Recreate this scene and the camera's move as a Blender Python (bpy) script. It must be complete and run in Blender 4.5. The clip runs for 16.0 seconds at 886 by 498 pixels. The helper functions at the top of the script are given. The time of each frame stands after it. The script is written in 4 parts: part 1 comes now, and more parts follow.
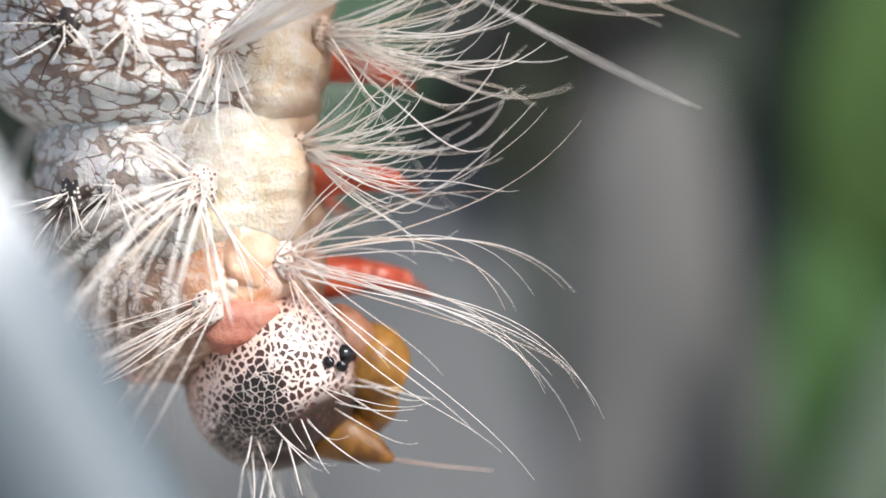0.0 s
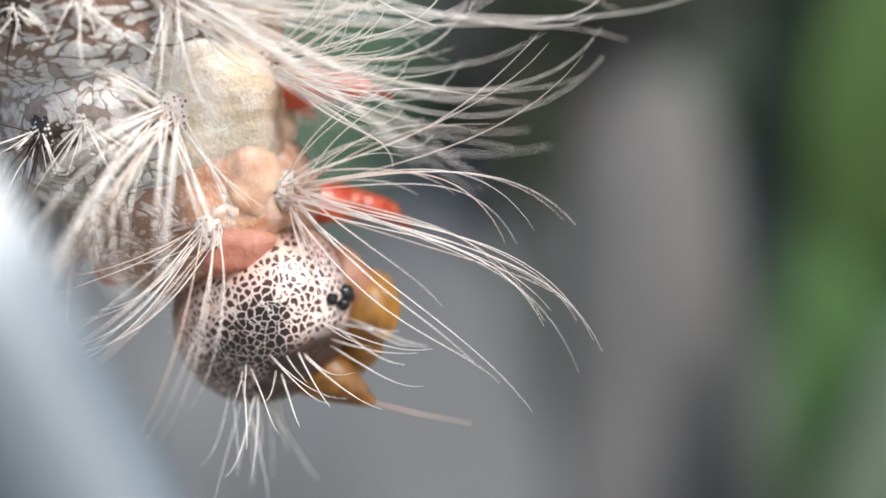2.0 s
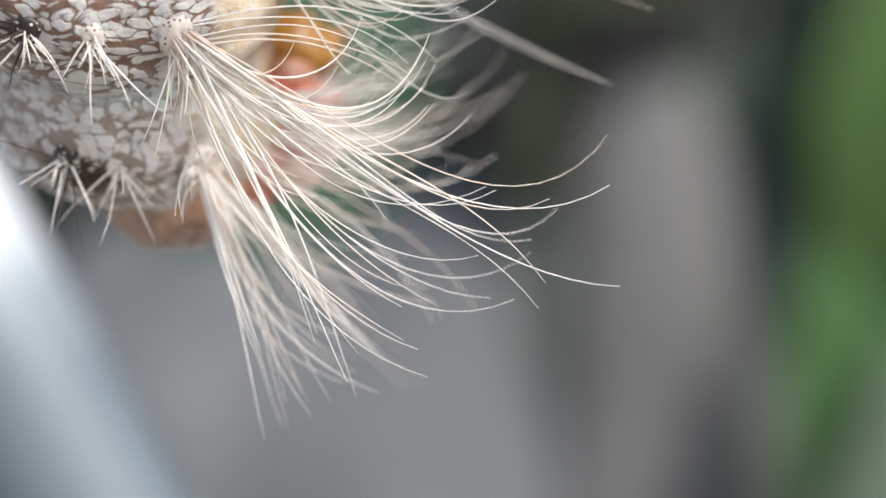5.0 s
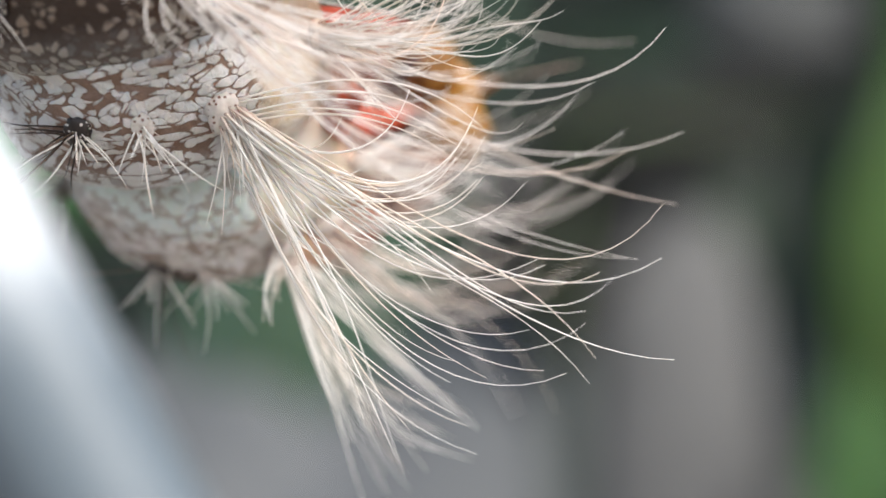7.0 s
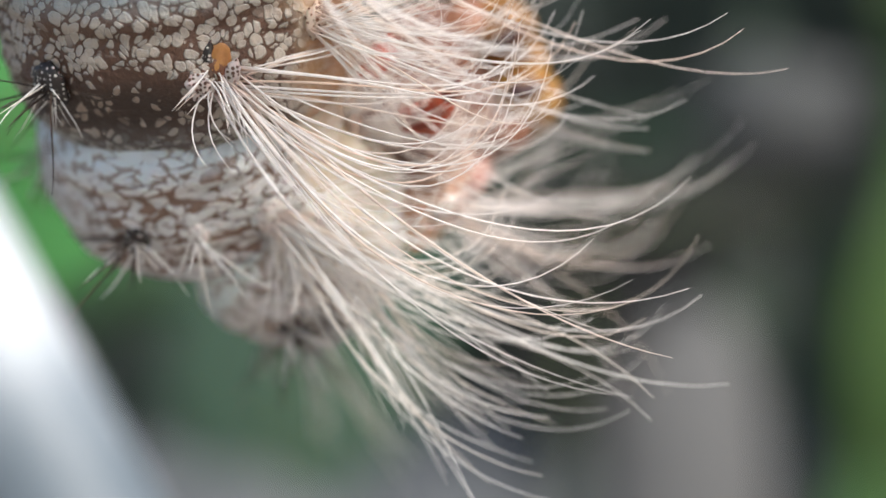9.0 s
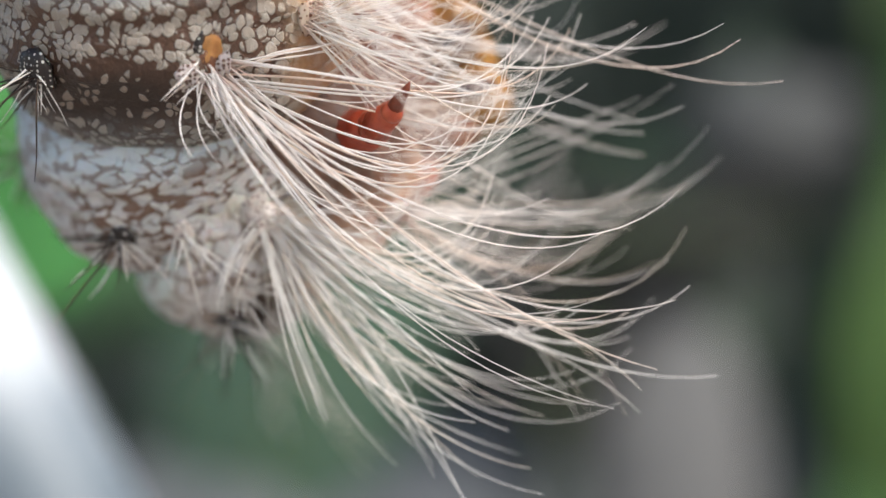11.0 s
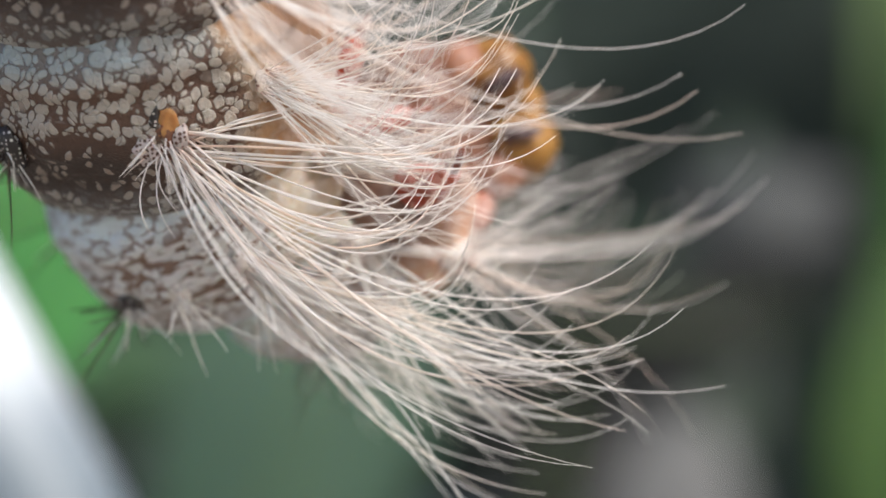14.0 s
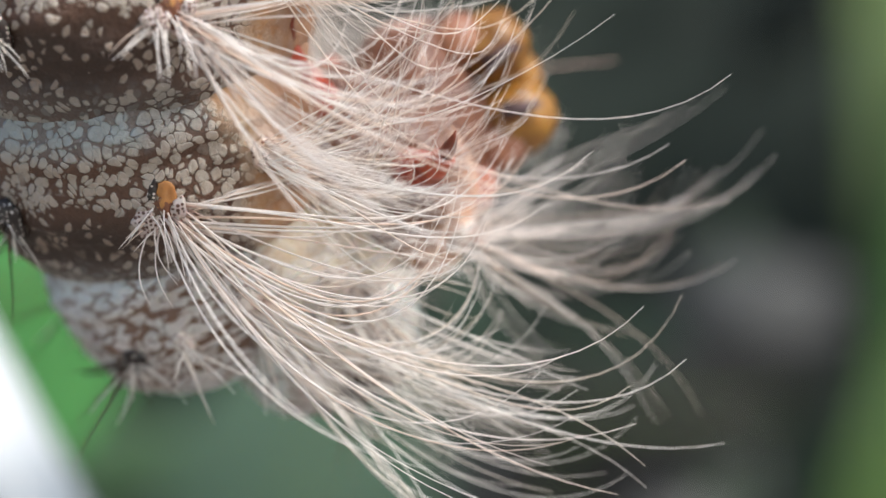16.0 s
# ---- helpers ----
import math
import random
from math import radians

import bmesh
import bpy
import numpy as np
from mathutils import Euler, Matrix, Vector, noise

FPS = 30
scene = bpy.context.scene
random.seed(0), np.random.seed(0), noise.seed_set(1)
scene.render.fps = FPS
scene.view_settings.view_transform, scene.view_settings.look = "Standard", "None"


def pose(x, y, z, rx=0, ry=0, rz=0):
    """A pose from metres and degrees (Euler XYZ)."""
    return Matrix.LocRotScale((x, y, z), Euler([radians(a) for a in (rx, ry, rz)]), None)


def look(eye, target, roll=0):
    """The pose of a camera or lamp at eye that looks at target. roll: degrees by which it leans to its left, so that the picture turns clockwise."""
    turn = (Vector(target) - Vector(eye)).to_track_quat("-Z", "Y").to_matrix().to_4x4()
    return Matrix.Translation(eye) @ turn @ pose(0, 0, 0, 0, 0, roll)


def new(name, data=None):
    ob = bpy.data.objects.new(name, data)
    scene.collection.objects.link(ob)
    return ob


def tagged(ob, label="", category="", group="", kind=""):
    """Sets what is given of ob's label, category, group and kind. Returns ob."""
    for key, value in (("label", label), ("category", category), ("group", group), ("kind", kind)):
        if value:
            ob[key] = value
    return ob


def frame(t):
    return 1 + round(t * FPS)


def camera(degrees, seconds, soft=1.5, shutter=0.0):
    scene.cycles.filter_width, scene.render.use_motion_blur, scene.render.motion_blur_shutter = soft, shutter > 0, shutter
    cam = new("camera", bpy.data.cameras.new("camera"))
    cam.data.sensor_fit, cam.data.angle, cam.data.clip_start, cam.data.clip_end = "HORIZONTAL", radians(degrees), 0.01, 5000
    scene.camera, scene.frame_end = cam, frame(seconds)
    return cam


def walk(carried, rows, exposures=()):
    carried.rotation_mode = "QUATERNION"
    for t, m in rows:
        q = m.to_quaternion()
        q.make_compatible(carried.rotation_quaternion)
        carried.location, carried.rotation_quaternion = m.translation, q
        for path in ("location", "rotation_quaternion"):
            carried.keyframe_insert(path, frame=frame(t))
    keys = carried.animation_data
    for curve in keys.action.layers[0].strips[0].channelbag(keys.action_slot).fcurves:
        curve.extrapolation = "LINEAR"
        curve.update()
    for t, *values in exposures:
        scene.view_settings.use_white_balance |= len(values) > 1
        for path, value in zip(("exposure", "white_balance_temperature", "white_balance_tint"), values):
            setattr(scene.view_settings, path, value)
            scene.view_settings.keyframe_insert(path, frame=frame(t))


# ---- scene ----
MM = 0.001
cam = camera(25.0, 16.0, soft=1.5)
cam.data.dof.use_dof = True
cam.data.dof.focus_distance = 0.0600
cam.data.dof.aperture_fstop = 25.0
cam.data.dof.aperture_blades = 0

# seconds, height of the eye in mm, tilt up and pan to the side in degrees
PATH = [
    (0, 0.00, 0.000, 0.000),
    (1, 0.05, -0.008, 0.000),
    (2, 0.07, -0.013, 0.000),
    (3, 0.05, -0.063, -0.016),
    (3.5, -0.00, 0.000, 0.000),
    (4.5, 0.00, 0.157, 0.101),
    (5.5, -0.32, 0.856, 0.312),
    (6, -0.90, 1.770, 0.486),
    (6.5, -1.99, 3.305, 0.729),
    (7, -2.95, 4.774, 0.972),
    (7.5, -3.06, 5.420, 1.185),
    (8, -2.95, 5.941, 1.296),
    (8.5, -3.08, 6.839, 1.215),
    (9.5, -2.99, 7.608, 1.073),
    (11, -2.95, 7.836, 0.891),
    (12, -3.71, 8.496, 0.776),
    (12.5, -4.09, 8.921, 0.729),
    (13.5, -4.57, 10.066, 0.681),
    (14.5, -4.93, 11.410, 0.648),
    (15.5, -5.26, 12.822, 0.595),
    (16, -5.41, 13.540, 0.567),
]
walk(cam, [(t, pose(0, -60 * MM, dz * MM, 90 + tilt, 0, pan)) for t, dz, tilt, pan in PATH], exposures=[(0, 0.15), (7, 0.18), (8.5, 0.11), (12, 0.13), (16, 0.06)])

# ---- world and light ----
world = bpy.data.worlds.new("sky")
scene.world = world
world.use_nodes = True
wt = world.node_tree
sky = wt.nodes.new("ShaderNodeTexSky")
sky.sky_type = "NISHITA"
sky.sun_disc = False
sky.sun_elevation = radians(42)
sky.sun_rotation = radians(138)
sky.air_density, sky.dust_density = 1.0, 2.0
wt.links.new(sky.outputs[0], wt.nodes["Background"].inputs[0])
wt.nodes["Background"].inputs[1].default_value = 0.19

sun = new("sun", bpy.data.lights.new("sun", "SUN"))
sun.data.energy, sun.data.angle, sun.data.color = 3.8, radians(12), (1.0, 0.965, 0.92)
sun.matrix_world = look((0.72, -0.80, 0.98), (0, 0, 0))


# ---- helpers of this scene ----
def part(name, mesh, material, parent=None, label="", smooth=True):
    """One mesh object from (verts in mm, faces[, attributes])."""
    verts, faces = mesh[0], mesh[1]
    me = bpy.data.meshes.new(name)
    me.from_pydata([tuple(c * MM for c in v) for v in verts], [], [tuple(f) for f in faces])
    if len(mesh) > 2:
        for key, values in mesh[2].items():
            at = me.attributes.new(key, "FLOAT", "POINT")
            at.data.foreach_set("value", np.asarray(values, dtype=np.float32))
    if smooth:
        me.polygons.foreach_set("use_smooth", [True] * len(me.polygons))
    me.materials.append(material)
    me.update()
    ob = new(name, me)
    if parent:
        ob.parent = parent
    if label:
        tagged(ob, label)
    return ob


def joined(*meshes):
    V, F = [], []
    for v, f in meshes:
        n = len(V)
        V += [tuple(p) for p in v]
        F += [tuple(i + n for i in q) for q in f]
    return V, F


def grid(fn, nu, nv, wrap_u=True, cap=False):
    """A surface from fn(i/nu, j/nv); u runs round, v along."""
    V, F = [], []
    cols = nu if wrap_u else nu + 1
    for j in range(nv + 1):
        for i in range(cols):
            V.append(tuple(fn(i / nu, j / nv)))
    for j in range(nv):
        for i in range(nu):
            a, b = i, (i + 1) % cols if wrap_u else i + 1
            F.append((j * cols + a, j * cols + b, (j + 1) * cols + b, (j + 1) * cols + a))
    if cap:
        F.append(tuple(range(cols))[::-1])
        F.append(tuple(nv * cols + i for i in range(cols)))
    return V, F


def ball(c, r, nu=16, nv=10, turn=None, bump=0.0, freq=1.0):
    """A rounded lump with half axes r, uneven by bump."""
    def fn(u, v):
        a, b = 2 * math.pi * u, math.pi * (v * 0.998 + 0.001)
        p = Vector((math.sin(b) * math.cos(a), math.sin(b) * math.sin(a), -math.cos(b)))
        if bump:
            p *= 1 + bump * noise.noise(p * freq + Vector(c) * 3.1)
        p = Vector((p.x * r[0], p.y * r[1], p.z * r[2]))
        if turn:
            p = turn @ p
        return p + Vector(c)
    return grid(fn, nu, nv)


def tube(points, radii, sides=8):
    """A tapered tube along points."""
    P = [Vector(p) for p in points]
    V, F = [], []
    d0 = (P[1] - P[0]).normalized()
    up = d0.orthogonal().normalized()
    for k, p in enumerate(P):
        d = (P[min(k + 1, len(P) - 1)] - P[max(k - 1, 0)]).normalized()
        up = (up - d * up.dot(d)).normalized()
        side = d.cross(up)
        for s in range(sides):
            a = 2 * math.pi * s / sides
            V.append(tuple(p + (up * math.cos(a) + side * math.sin(a)) * radii[k]))
    for k in range(len(P) - 1):
        for s in range(sides):
            b = (s + 1) % sides
            F.append((k * sides + s, k * sides + b, (k + 1) * sides + b, (k + 1) * sides + s))
    F.append(tuple(range(sides))[::-1])
    F.append(tuple((len(P) - 1) * sides + s for s in range(sides)))
    return V, F


def hair(rng, p, d, length, curl, r, steps=12, wave=0.05, hook=0.0):
    """Points and radii of one hair from p along d, bending towards curl."""
    w1 = Vector((rng.gauss(0, 1), rng.gauss(0, 1), rng.gauss(0, 1))) * wave * length
    w2 = Vector((rng.gauss(0, 1), rng.gauss(0, 1), rng.gauss(0, 1))) * wave * 0.4 * length
    pts, rad = [], []
    for k in range(steps + 1):
        s = k / steps
        pts.append(p + d * (length * s) + curl * (length * (0.30 * s * s + 0.45 * s ** 4 + hook * s ** 6)) + w1 * (s * s * math.sin(3.1 * s)) + w2 * (math.sin(7.5 * s) * s))
        rad.append(r * (1.0 - 0.75 * s ** 2.2))
    return pts, rad


def tuft(seed, n, base, spread_base, axes, mean, cone, lengths, curl, r=0.03, wave=0.03, hook=0.0, sides=4, steps=17, wisps=8, pull=0.5):
    """A bundle of n hairs in one mesh, drawn together into wisps. axes: radial, towards the belly, towards the head."""
    rng = random.Random(seed)
    A = [Vector(a) for a in axes]
    m = (A[0] * mean[0] + A[1] * mean[1] + A[2] * mean[2]).normalized()
    e1 = (A[1] - m * A[1].dot(m))
    e1 = (e1 if e1.length > 0.1 else A[2] - m * A[2].dot(m)).normalized()
    e2 = m.cross(e1)
    cv = A[0] * curl[0] + A[1] * curl[1] + A[2] * curl[2]

    def way():
        d = (m + e1 * math.tan(radians(cone[0])) * rng.uniform(-1, 1) + e2 * math.tan(radians(cone[1])) * rng.uniform(-1, 1)).normalized()
        if d.dot(A[0]) < -0.10:
            d = (d - A[0] * (d.dot(A[0]) + 0.08)).normalized()
        return d, cv * rng.uniform(0.6, 1.3) + Vector((rng.gauss(0, 0.05), rng.gauss(0, 0.05), rng.gauss(0, 0.05))), hook + rng.uniform(-0.15, 0.5)

    guides = [way() for _ in range(wisps)]
    V, F, along = [], [], []
    for i in range(n):
        q, f = math.sqrt(rng.random()), rng.random() * 2 * math.pi
        oa, ob_ = q * math.cos(f), q * math.sin(f)
        p = Vector(base) + A[1] * (oa * spread_base) + A[2] * (ob_ * spread_base) - A[0] * 0.06
        d, c, h = way()
        gd, gc, gh = guides[i % wisps]
        k = pull * rng.uniform(0.3, 1.5) if rng.random() > 0.15 else 0.0
        k = min(k, 0.92)
        d, c, h = d.lerp(gd, k).normalized(), c.lerp(gc, k), h * (1 - k) + gh * k
        length = (lengths[0] + (lengths[1] - lengths[0]) * rng.random() ** 1.5) * (1.0 if rng.random() > 0.2 else 0.6)
        pts, rad = hair(rng, p, d, length, c, r * rng.uniform(0.65, 1.2), steps, wave, h)
        v, g = tube(pts, rad, sides)
        k = len(V)
        V += v
        F += [tuple(x + k for x in y) for y in g]
        along += [j // sides / steps for j in range(len(v))]
    return V, F, {"along": along}


def brush(seed, base, spread, axes, turn, side, wisps, r=0.040, sides=4, steps=20, loose=1.0):
    """A fan of hairs in one mesh. wisps: how many hairs, the way they set out, the way they go on, the way the tip turns, and the length;
    the ways are given as the fan hangs in the place (x to the side, y away, z up) and turned into the ring's own axes."""
    rng = random.Random(seed)
    back = turn.transposed()

    def own(w):
        v = back @ Vector(w)
        return Vector((v.x * side, v.y, v.z))

    V, F, along = [], [], []
    for count, start, on, tip, length in wisps:
        start, on, tip = Vector(start).normalized(), Vector(on).normalized(), Vector(tip)
        locks = [(Vector((rng.gauss(0, 0.14), rng.gauss(0, 0.14), rng.gauss(0, 0.14))) * loose, Vector((rng.gauss(0, 0.09), rng.gauss(0, 0.16), rng.gauss(0, 0.09))) * loose, rng.uniform(0.8, 1.08)) for _ in range(max(1, count // 4))]
        for i in range(count):
            la, lb, lk = locks[i % len(locks)]
            a = own(start + la + Vector((rng.gauss(0, 0.06), rng.gauss(0, 0.05), rng.gauss(0, 0.06))) * loose)
            b = own(on + lb + Vector((rng.gauss(0, 0.05), rng.gauss(0, 0.06), rng.gauss(0, 0.05))) * loose)
            c = own(tip) * rng.uniform(0.5, 1.3)
            full = length * lk * rng.uniform(0.84, 1.06) * (rng.uniform(0.45, 0.8) if rng.random() < 0.2 else 1.0)
            q, f = math.sqrt(rng.random()), rng.random() * 2 * math.pi
            p = Vector(base) + (axes[1] * math.cos(f) + axes[2] * math.sin(f)) * (q * spread) - axes[0] * 0.08
            ph, amp = rng.uniform(0, 6.3), rng.uniform(0.0, 0.15)
            thick = r * rng.uniform(0.7, 1.15)
            pts, rad = [p], [thick]
            for k in range(steps):
                s = (k + 0.5) / steps
                e = s * s * (3 - 2 * s)
                d = a.lerp(b, e) + c * (s ** 4) + Vector((math.sin(5 * s + ph), math.cos(4 * s + ph), math.sin(6 * s + 2 * ph))) * (amp * s)
                p = p + d.normalized() * (full / steps)
                pts.append(p)
                rad.append(thick * (1.0 - 0.8 * ((k + 1) / steps) ** 1.8))
            v, g = tube(pts, rad, sides)
            k = len(V)
            V += v
            F += [tuple(x + k for x in y) for y in g]
            along += [j // sides / steps for j in range(len(v))]
    return V, F, {"along": along}


# ---- materials ----
def mat(name):
    m = bpy.data.materials.new(name)
    m.use_nodes = True
    nt = m.node_tree
    return m, nt, nt.nodes["Principled BSDF"]


def node(nt, kind, **inputs):
    n = nt.nodes.new("ShaderNode" + kind)
    for k, v in inputs.items():
        n.inputs[k.replace("_", " ")].default_value = v
    return n


def ramp(nt, src, stops, mode="LINEAR"):
    n = nt.nodes.new("ShaderNodeValToRGB")
    n.color_ramp.interpolation = mode
    while len(n.color_ramp.elements) < len(stops):
        n.color_ramp.elements.new(0.5)
    for e, (p, c) in zip(n.color_ramp.elements, stops):
        e.position, e.color = p, (*c, 1) if len(c) == 3 else c
    nt.links.new(src, n.inputs[0])
    return n.outputs[0]


def mix(nt, fac, a, b, kind="MIX"):
    n = nt.nodes.new("ShaderNodeMix")
    n.data_type, n.blend_type = "RGBA", kind
    for sock, v in ((n.inputs[0], fac), (n.inputs[6], a), (n.inputs[7], b)):
        if isinstance(v, (int, float)):
            sock.default_value = v
        elif isinstance(v, tuple):
            sock.default_value = (*v, 1)
        else:
            nt.links.new(v, sock)
    return n.outputs[2]


def maths(nt, op, a, b=0.0, c=0.0):
    n = nt.nodes.new("ShaderNodeMath")
    n.operation = op
    for sock, v in zip(n.inputs, (a, b, c)):
        if isinstance(v, (int, float)):
            sock.default_value = v
        else:
            nt.links.new(v, sock)
    return n.outputs[0]


def coords(nt, scale=(1, 1, 1)):
    """Object coordinates in millimetres, stretched by scale."""
    tc = nt.nodes.new("ShaderNodeTexCoord")
    mp = nt.nodes.new("ShaderNodeMapping")
    mp.inputs["Scale"].default_value = tuple(1000 * s for s in scale)
    nt.links.new(tc.outputs["Object"], mp.inputs[0])
    return mp.outputs[0]


def noisetex(nt, vec, scale, detail=3.0, rough=0.55):
    n = node(nt, "TexNoise", Scale=scale, Detail=detail, Roughness=rough)
    nt.links.new(vec, n.inputs["Vector"])
    return n


def warped(nt, vec, scale, amount, detail=2.0):
    n = noisetex(nt, vec, scale, detail)
    sub = nt.nodes.new("ShaderNodeVectorMath")
    sub.operation = "SUBTRACT"
    nt.links.new(n.outputs["Color"], sub.inputs[0])
    sub.inputs[1].default_value = (0.5, 0.5, 0.5)
    mad = nt.nodes.new("ShaderNodeVectorMath")
    mad.operation = "MULTIPLY_ADD"
    nt.links.new(sub.outputs[0], mad.inputs[0])
    mad.inputs[1].default_value = (amount,) * 3
    nt.links.new(vec, mad.inputs[2])
    return mad.outputs[0]


def bump(nt, bsdf, height, dist, strength=1.0):
    b = node(nt, "Bump", Strength=strength, Distance=dist)
    nt.links.new(height, b.inputs["Height"])
    nt.links.new(b.outputs[0], bsdf.inputs["Normal"])


def attribute(nt, name):
    n = nt.nodes.new("ShaderNodeAttribute")
    n.attribute_name = name
    return n.outputs["Fac"]


def skin(name, ground, pale, cell, stretch, line, membrane, flesh, soft=0.2, ringed=0.0, belly=(0.30, 0.145, 0.08), missing=0.1, gloss=0.32, warm=(0.86, 0.62, 0.42), wild=1.0):
    """Caterpillar skin: pale islands parted by brown lines of uneven width, a dark saddle with few islands, bluish folds and a fleshy flank."""
    m, nt, b = mat(name)
    v = warped(nt, warped(nt, coords(nt, stretch), 1.0, 1.1 * wild, 0.0), 2.6, 0.50 * wild, 0.0)
    edge, cells = nt.nodes.new("ShaderNodeTexVoronoi"), nt.nodes.new("ShaderNodeTexVoronoi")
    edge.feature = "DISTANCE_TO_EDGE"
    for n in (edge, cells):
        n.inputs["Scale"].default_value = 1.0 / cell
        n.inputs["Randomness"].default_value = 0.95
        nt.links.new(v, n.inputs["Vector"])
    sep = nt.nodes.new("ShaderNodeSeparateColor")
    nt.links.new(cells.outputs["Color"], sep.inputs[0])
    big = noisetex(nt, coords(nt), 0.55, 3.0)
    mid = noisetex(nt, coords(nt), 2.2, 2.0)
    fine = noisetex(nt, coords(nt), 7.0, 4.0, 0.65)
    bn = maths(nt, "SUBTRACT", big.outputs[0], 0.5)
    mn = maths(nt, "SUBTRACT", mid.outputs[0], 0.5)
    fn = maths(nt, "SUBTRACT", fine.outputs[0], 0.5)
    dark = attribute(nt, "dark")
    # width of the brown line round each island: its own, wider by patches and on the saddle
    round_off = maths(nt, "MULTIPLY", maths(nt, "SUBTRACT", 0.44, cells.outputs["Distance"]), 0.50)
    d = maths(nt, "SUBTRACT", maths(nt, "MULTIPLY_ADD", edge.outputs["Distance"], 0.5, round_off), line)
    d = maths(nt, "ADD", d, maths(nt, "MULTIPLY", mn, 0.22))
    d = maths(nt, "ADD", d, maths(nt, "MULTIPLY", bn, 0.20))
    d = maths(nt, "ADD", d, maths(nt, "MULTIPLY", fn, 0.13))
    d = maths(nt, "SUBTRACT", d, maths(nt, "MULTIPLY", sep.outputs[1], 0.06))
    d = maths(nt, "SUBTRACT", d, maths(nt, "MULTIPLY", dark, 0.10))
    kept = maths(nt, "SUBTRACT", sep.outputs[0], maths(nt, "MULTIPLY_ADD", dark, 0.62, missing))
    kept = ramp(nt, kept, [(0.0, (0, 0, 0)), (0.03, (1, 1, 1))])
    isl = maths(nt, "MULTIPLY", ramp(nt, d, [(0.0, (0, 0, 0)), (0.05, (0.55, 0.55, 0.55)), (0.12, (1, 1, 1))]), kept)
    hollow = maths(nt, "MULTIPLY", ramp(nt, d, [(0.075, (0, 0, 0)), (0.15, (1, 1, 1))]), ringed)
    g = mix(nt, fine.outputs[0], ground, tuple(c * 0.45 for c in ground))
    g = mix(nt, dark, g, (0.042, 0.022, 0.014))
    p = mix(nt, big.outputs[0], pale, tuple(c * 0.75 for c in pale))
    p = mix(nt, maths(nt, "MULTIPLY", sep.outputs[2], 0.40), p, tuple(c * 0.55 for c in pale))
    p = mix(nt, maths(nt, "MULTIPLY", ramp(nt, fine.outputs[0], [(0.35, (0, 0, 0)), (0.7, (1, 1, 1))]), 0.35), p, tuple(0.6 * x + 0.4 * y for x, y in zip(pale, ground)))
    p = mix(nt, hollow, p, tuple(0.55 * x + 0.45 * y for x, y in zip(ground, pale)))
    p = mix(nt, maths(nt, "MULTIPLY", dark, 0.5), p, ground)
    col = mix(nt, isl, g, p)
    fold = maths(nt, "MULTIPLY", attribute(nt, "fold"), ramp(nt, d, [(-0.05, (0.35, 0.35, 0.35)), (0.06, (1, 1, 1))]))
    col = mix(nt, fold, col, membrane)
    fl = ramp(nt, maths(nt, "ADD", attribute(nt, "flesh"), maths(nt, "MULTIPLY", bn, 0.9)), [(0.35, (0, 0, 0)), (0.75, (1, 1, 1))])
    fcol = mix(nt, ramp(nt, big.outputs[0], [(0.35, (0, 0, 0)), (0.65, (1, 1, 1))]), flesh, tuple(x * y for x, y in zip(flesh, warm)))
    fcol = mix(nt, maths(nt, "MULTIPLY", ramp(nt, maths(nt, "MULTIPLY_ADD", fn, 0.35, mid.outputs[0]), [(0.40, (0, 0, 0)), (0.62, (1, 1, 1))]), 0.6), fcol, pale)
    fcol = mix(nt, maths(nt, "MULTIPLY", ramp(nt, maths(nt, "MULTIPLY_ADD", bn, 0.6, fine.outputs[0]), [(0.52, (0, 0, 0)), (0.66, (1, 1, 1))]), 0.35), fcol, tuple(x * y * 0.7 for x, y in zip(flesh, warm)))
    # Red-brown belly, deepened so that its colour holds the shade between hairs.
    fcol = mix(nt, maths(nt, "MULTIPLY", attribute(nt, "belly"), 0.8), fcol, belly)
    col = mix(nt, fl, col, fcol)
    nt.links.new(col, b.inputs["Base Color"])
    b.inputs["Roughness"].default_value = gloss
    b.inputs["Specular IOR Level"].default_value = 0.5
    b.inputs["Subsurface Weight"].default_value = soft
    b.inputs["Subsurface Radius"].default_value = (0.9, 0.45, 0.25)
    b.inputs["Subsurface Scale"].default_value = 0.0006
    h = maths(nt, "ADD", maths(nt, "MULTIPLY", maths(nt, "MULTIPLY", isl, 0.5), maths(nt, "SUBTRACT", 1.0, fl)), maths(nt, "MULTIPLY_ADD", fine.outputs[0], 0.5, mid.outputs[0]))
    bump(nt, b, h, 0.00014, 0.9)
    return m


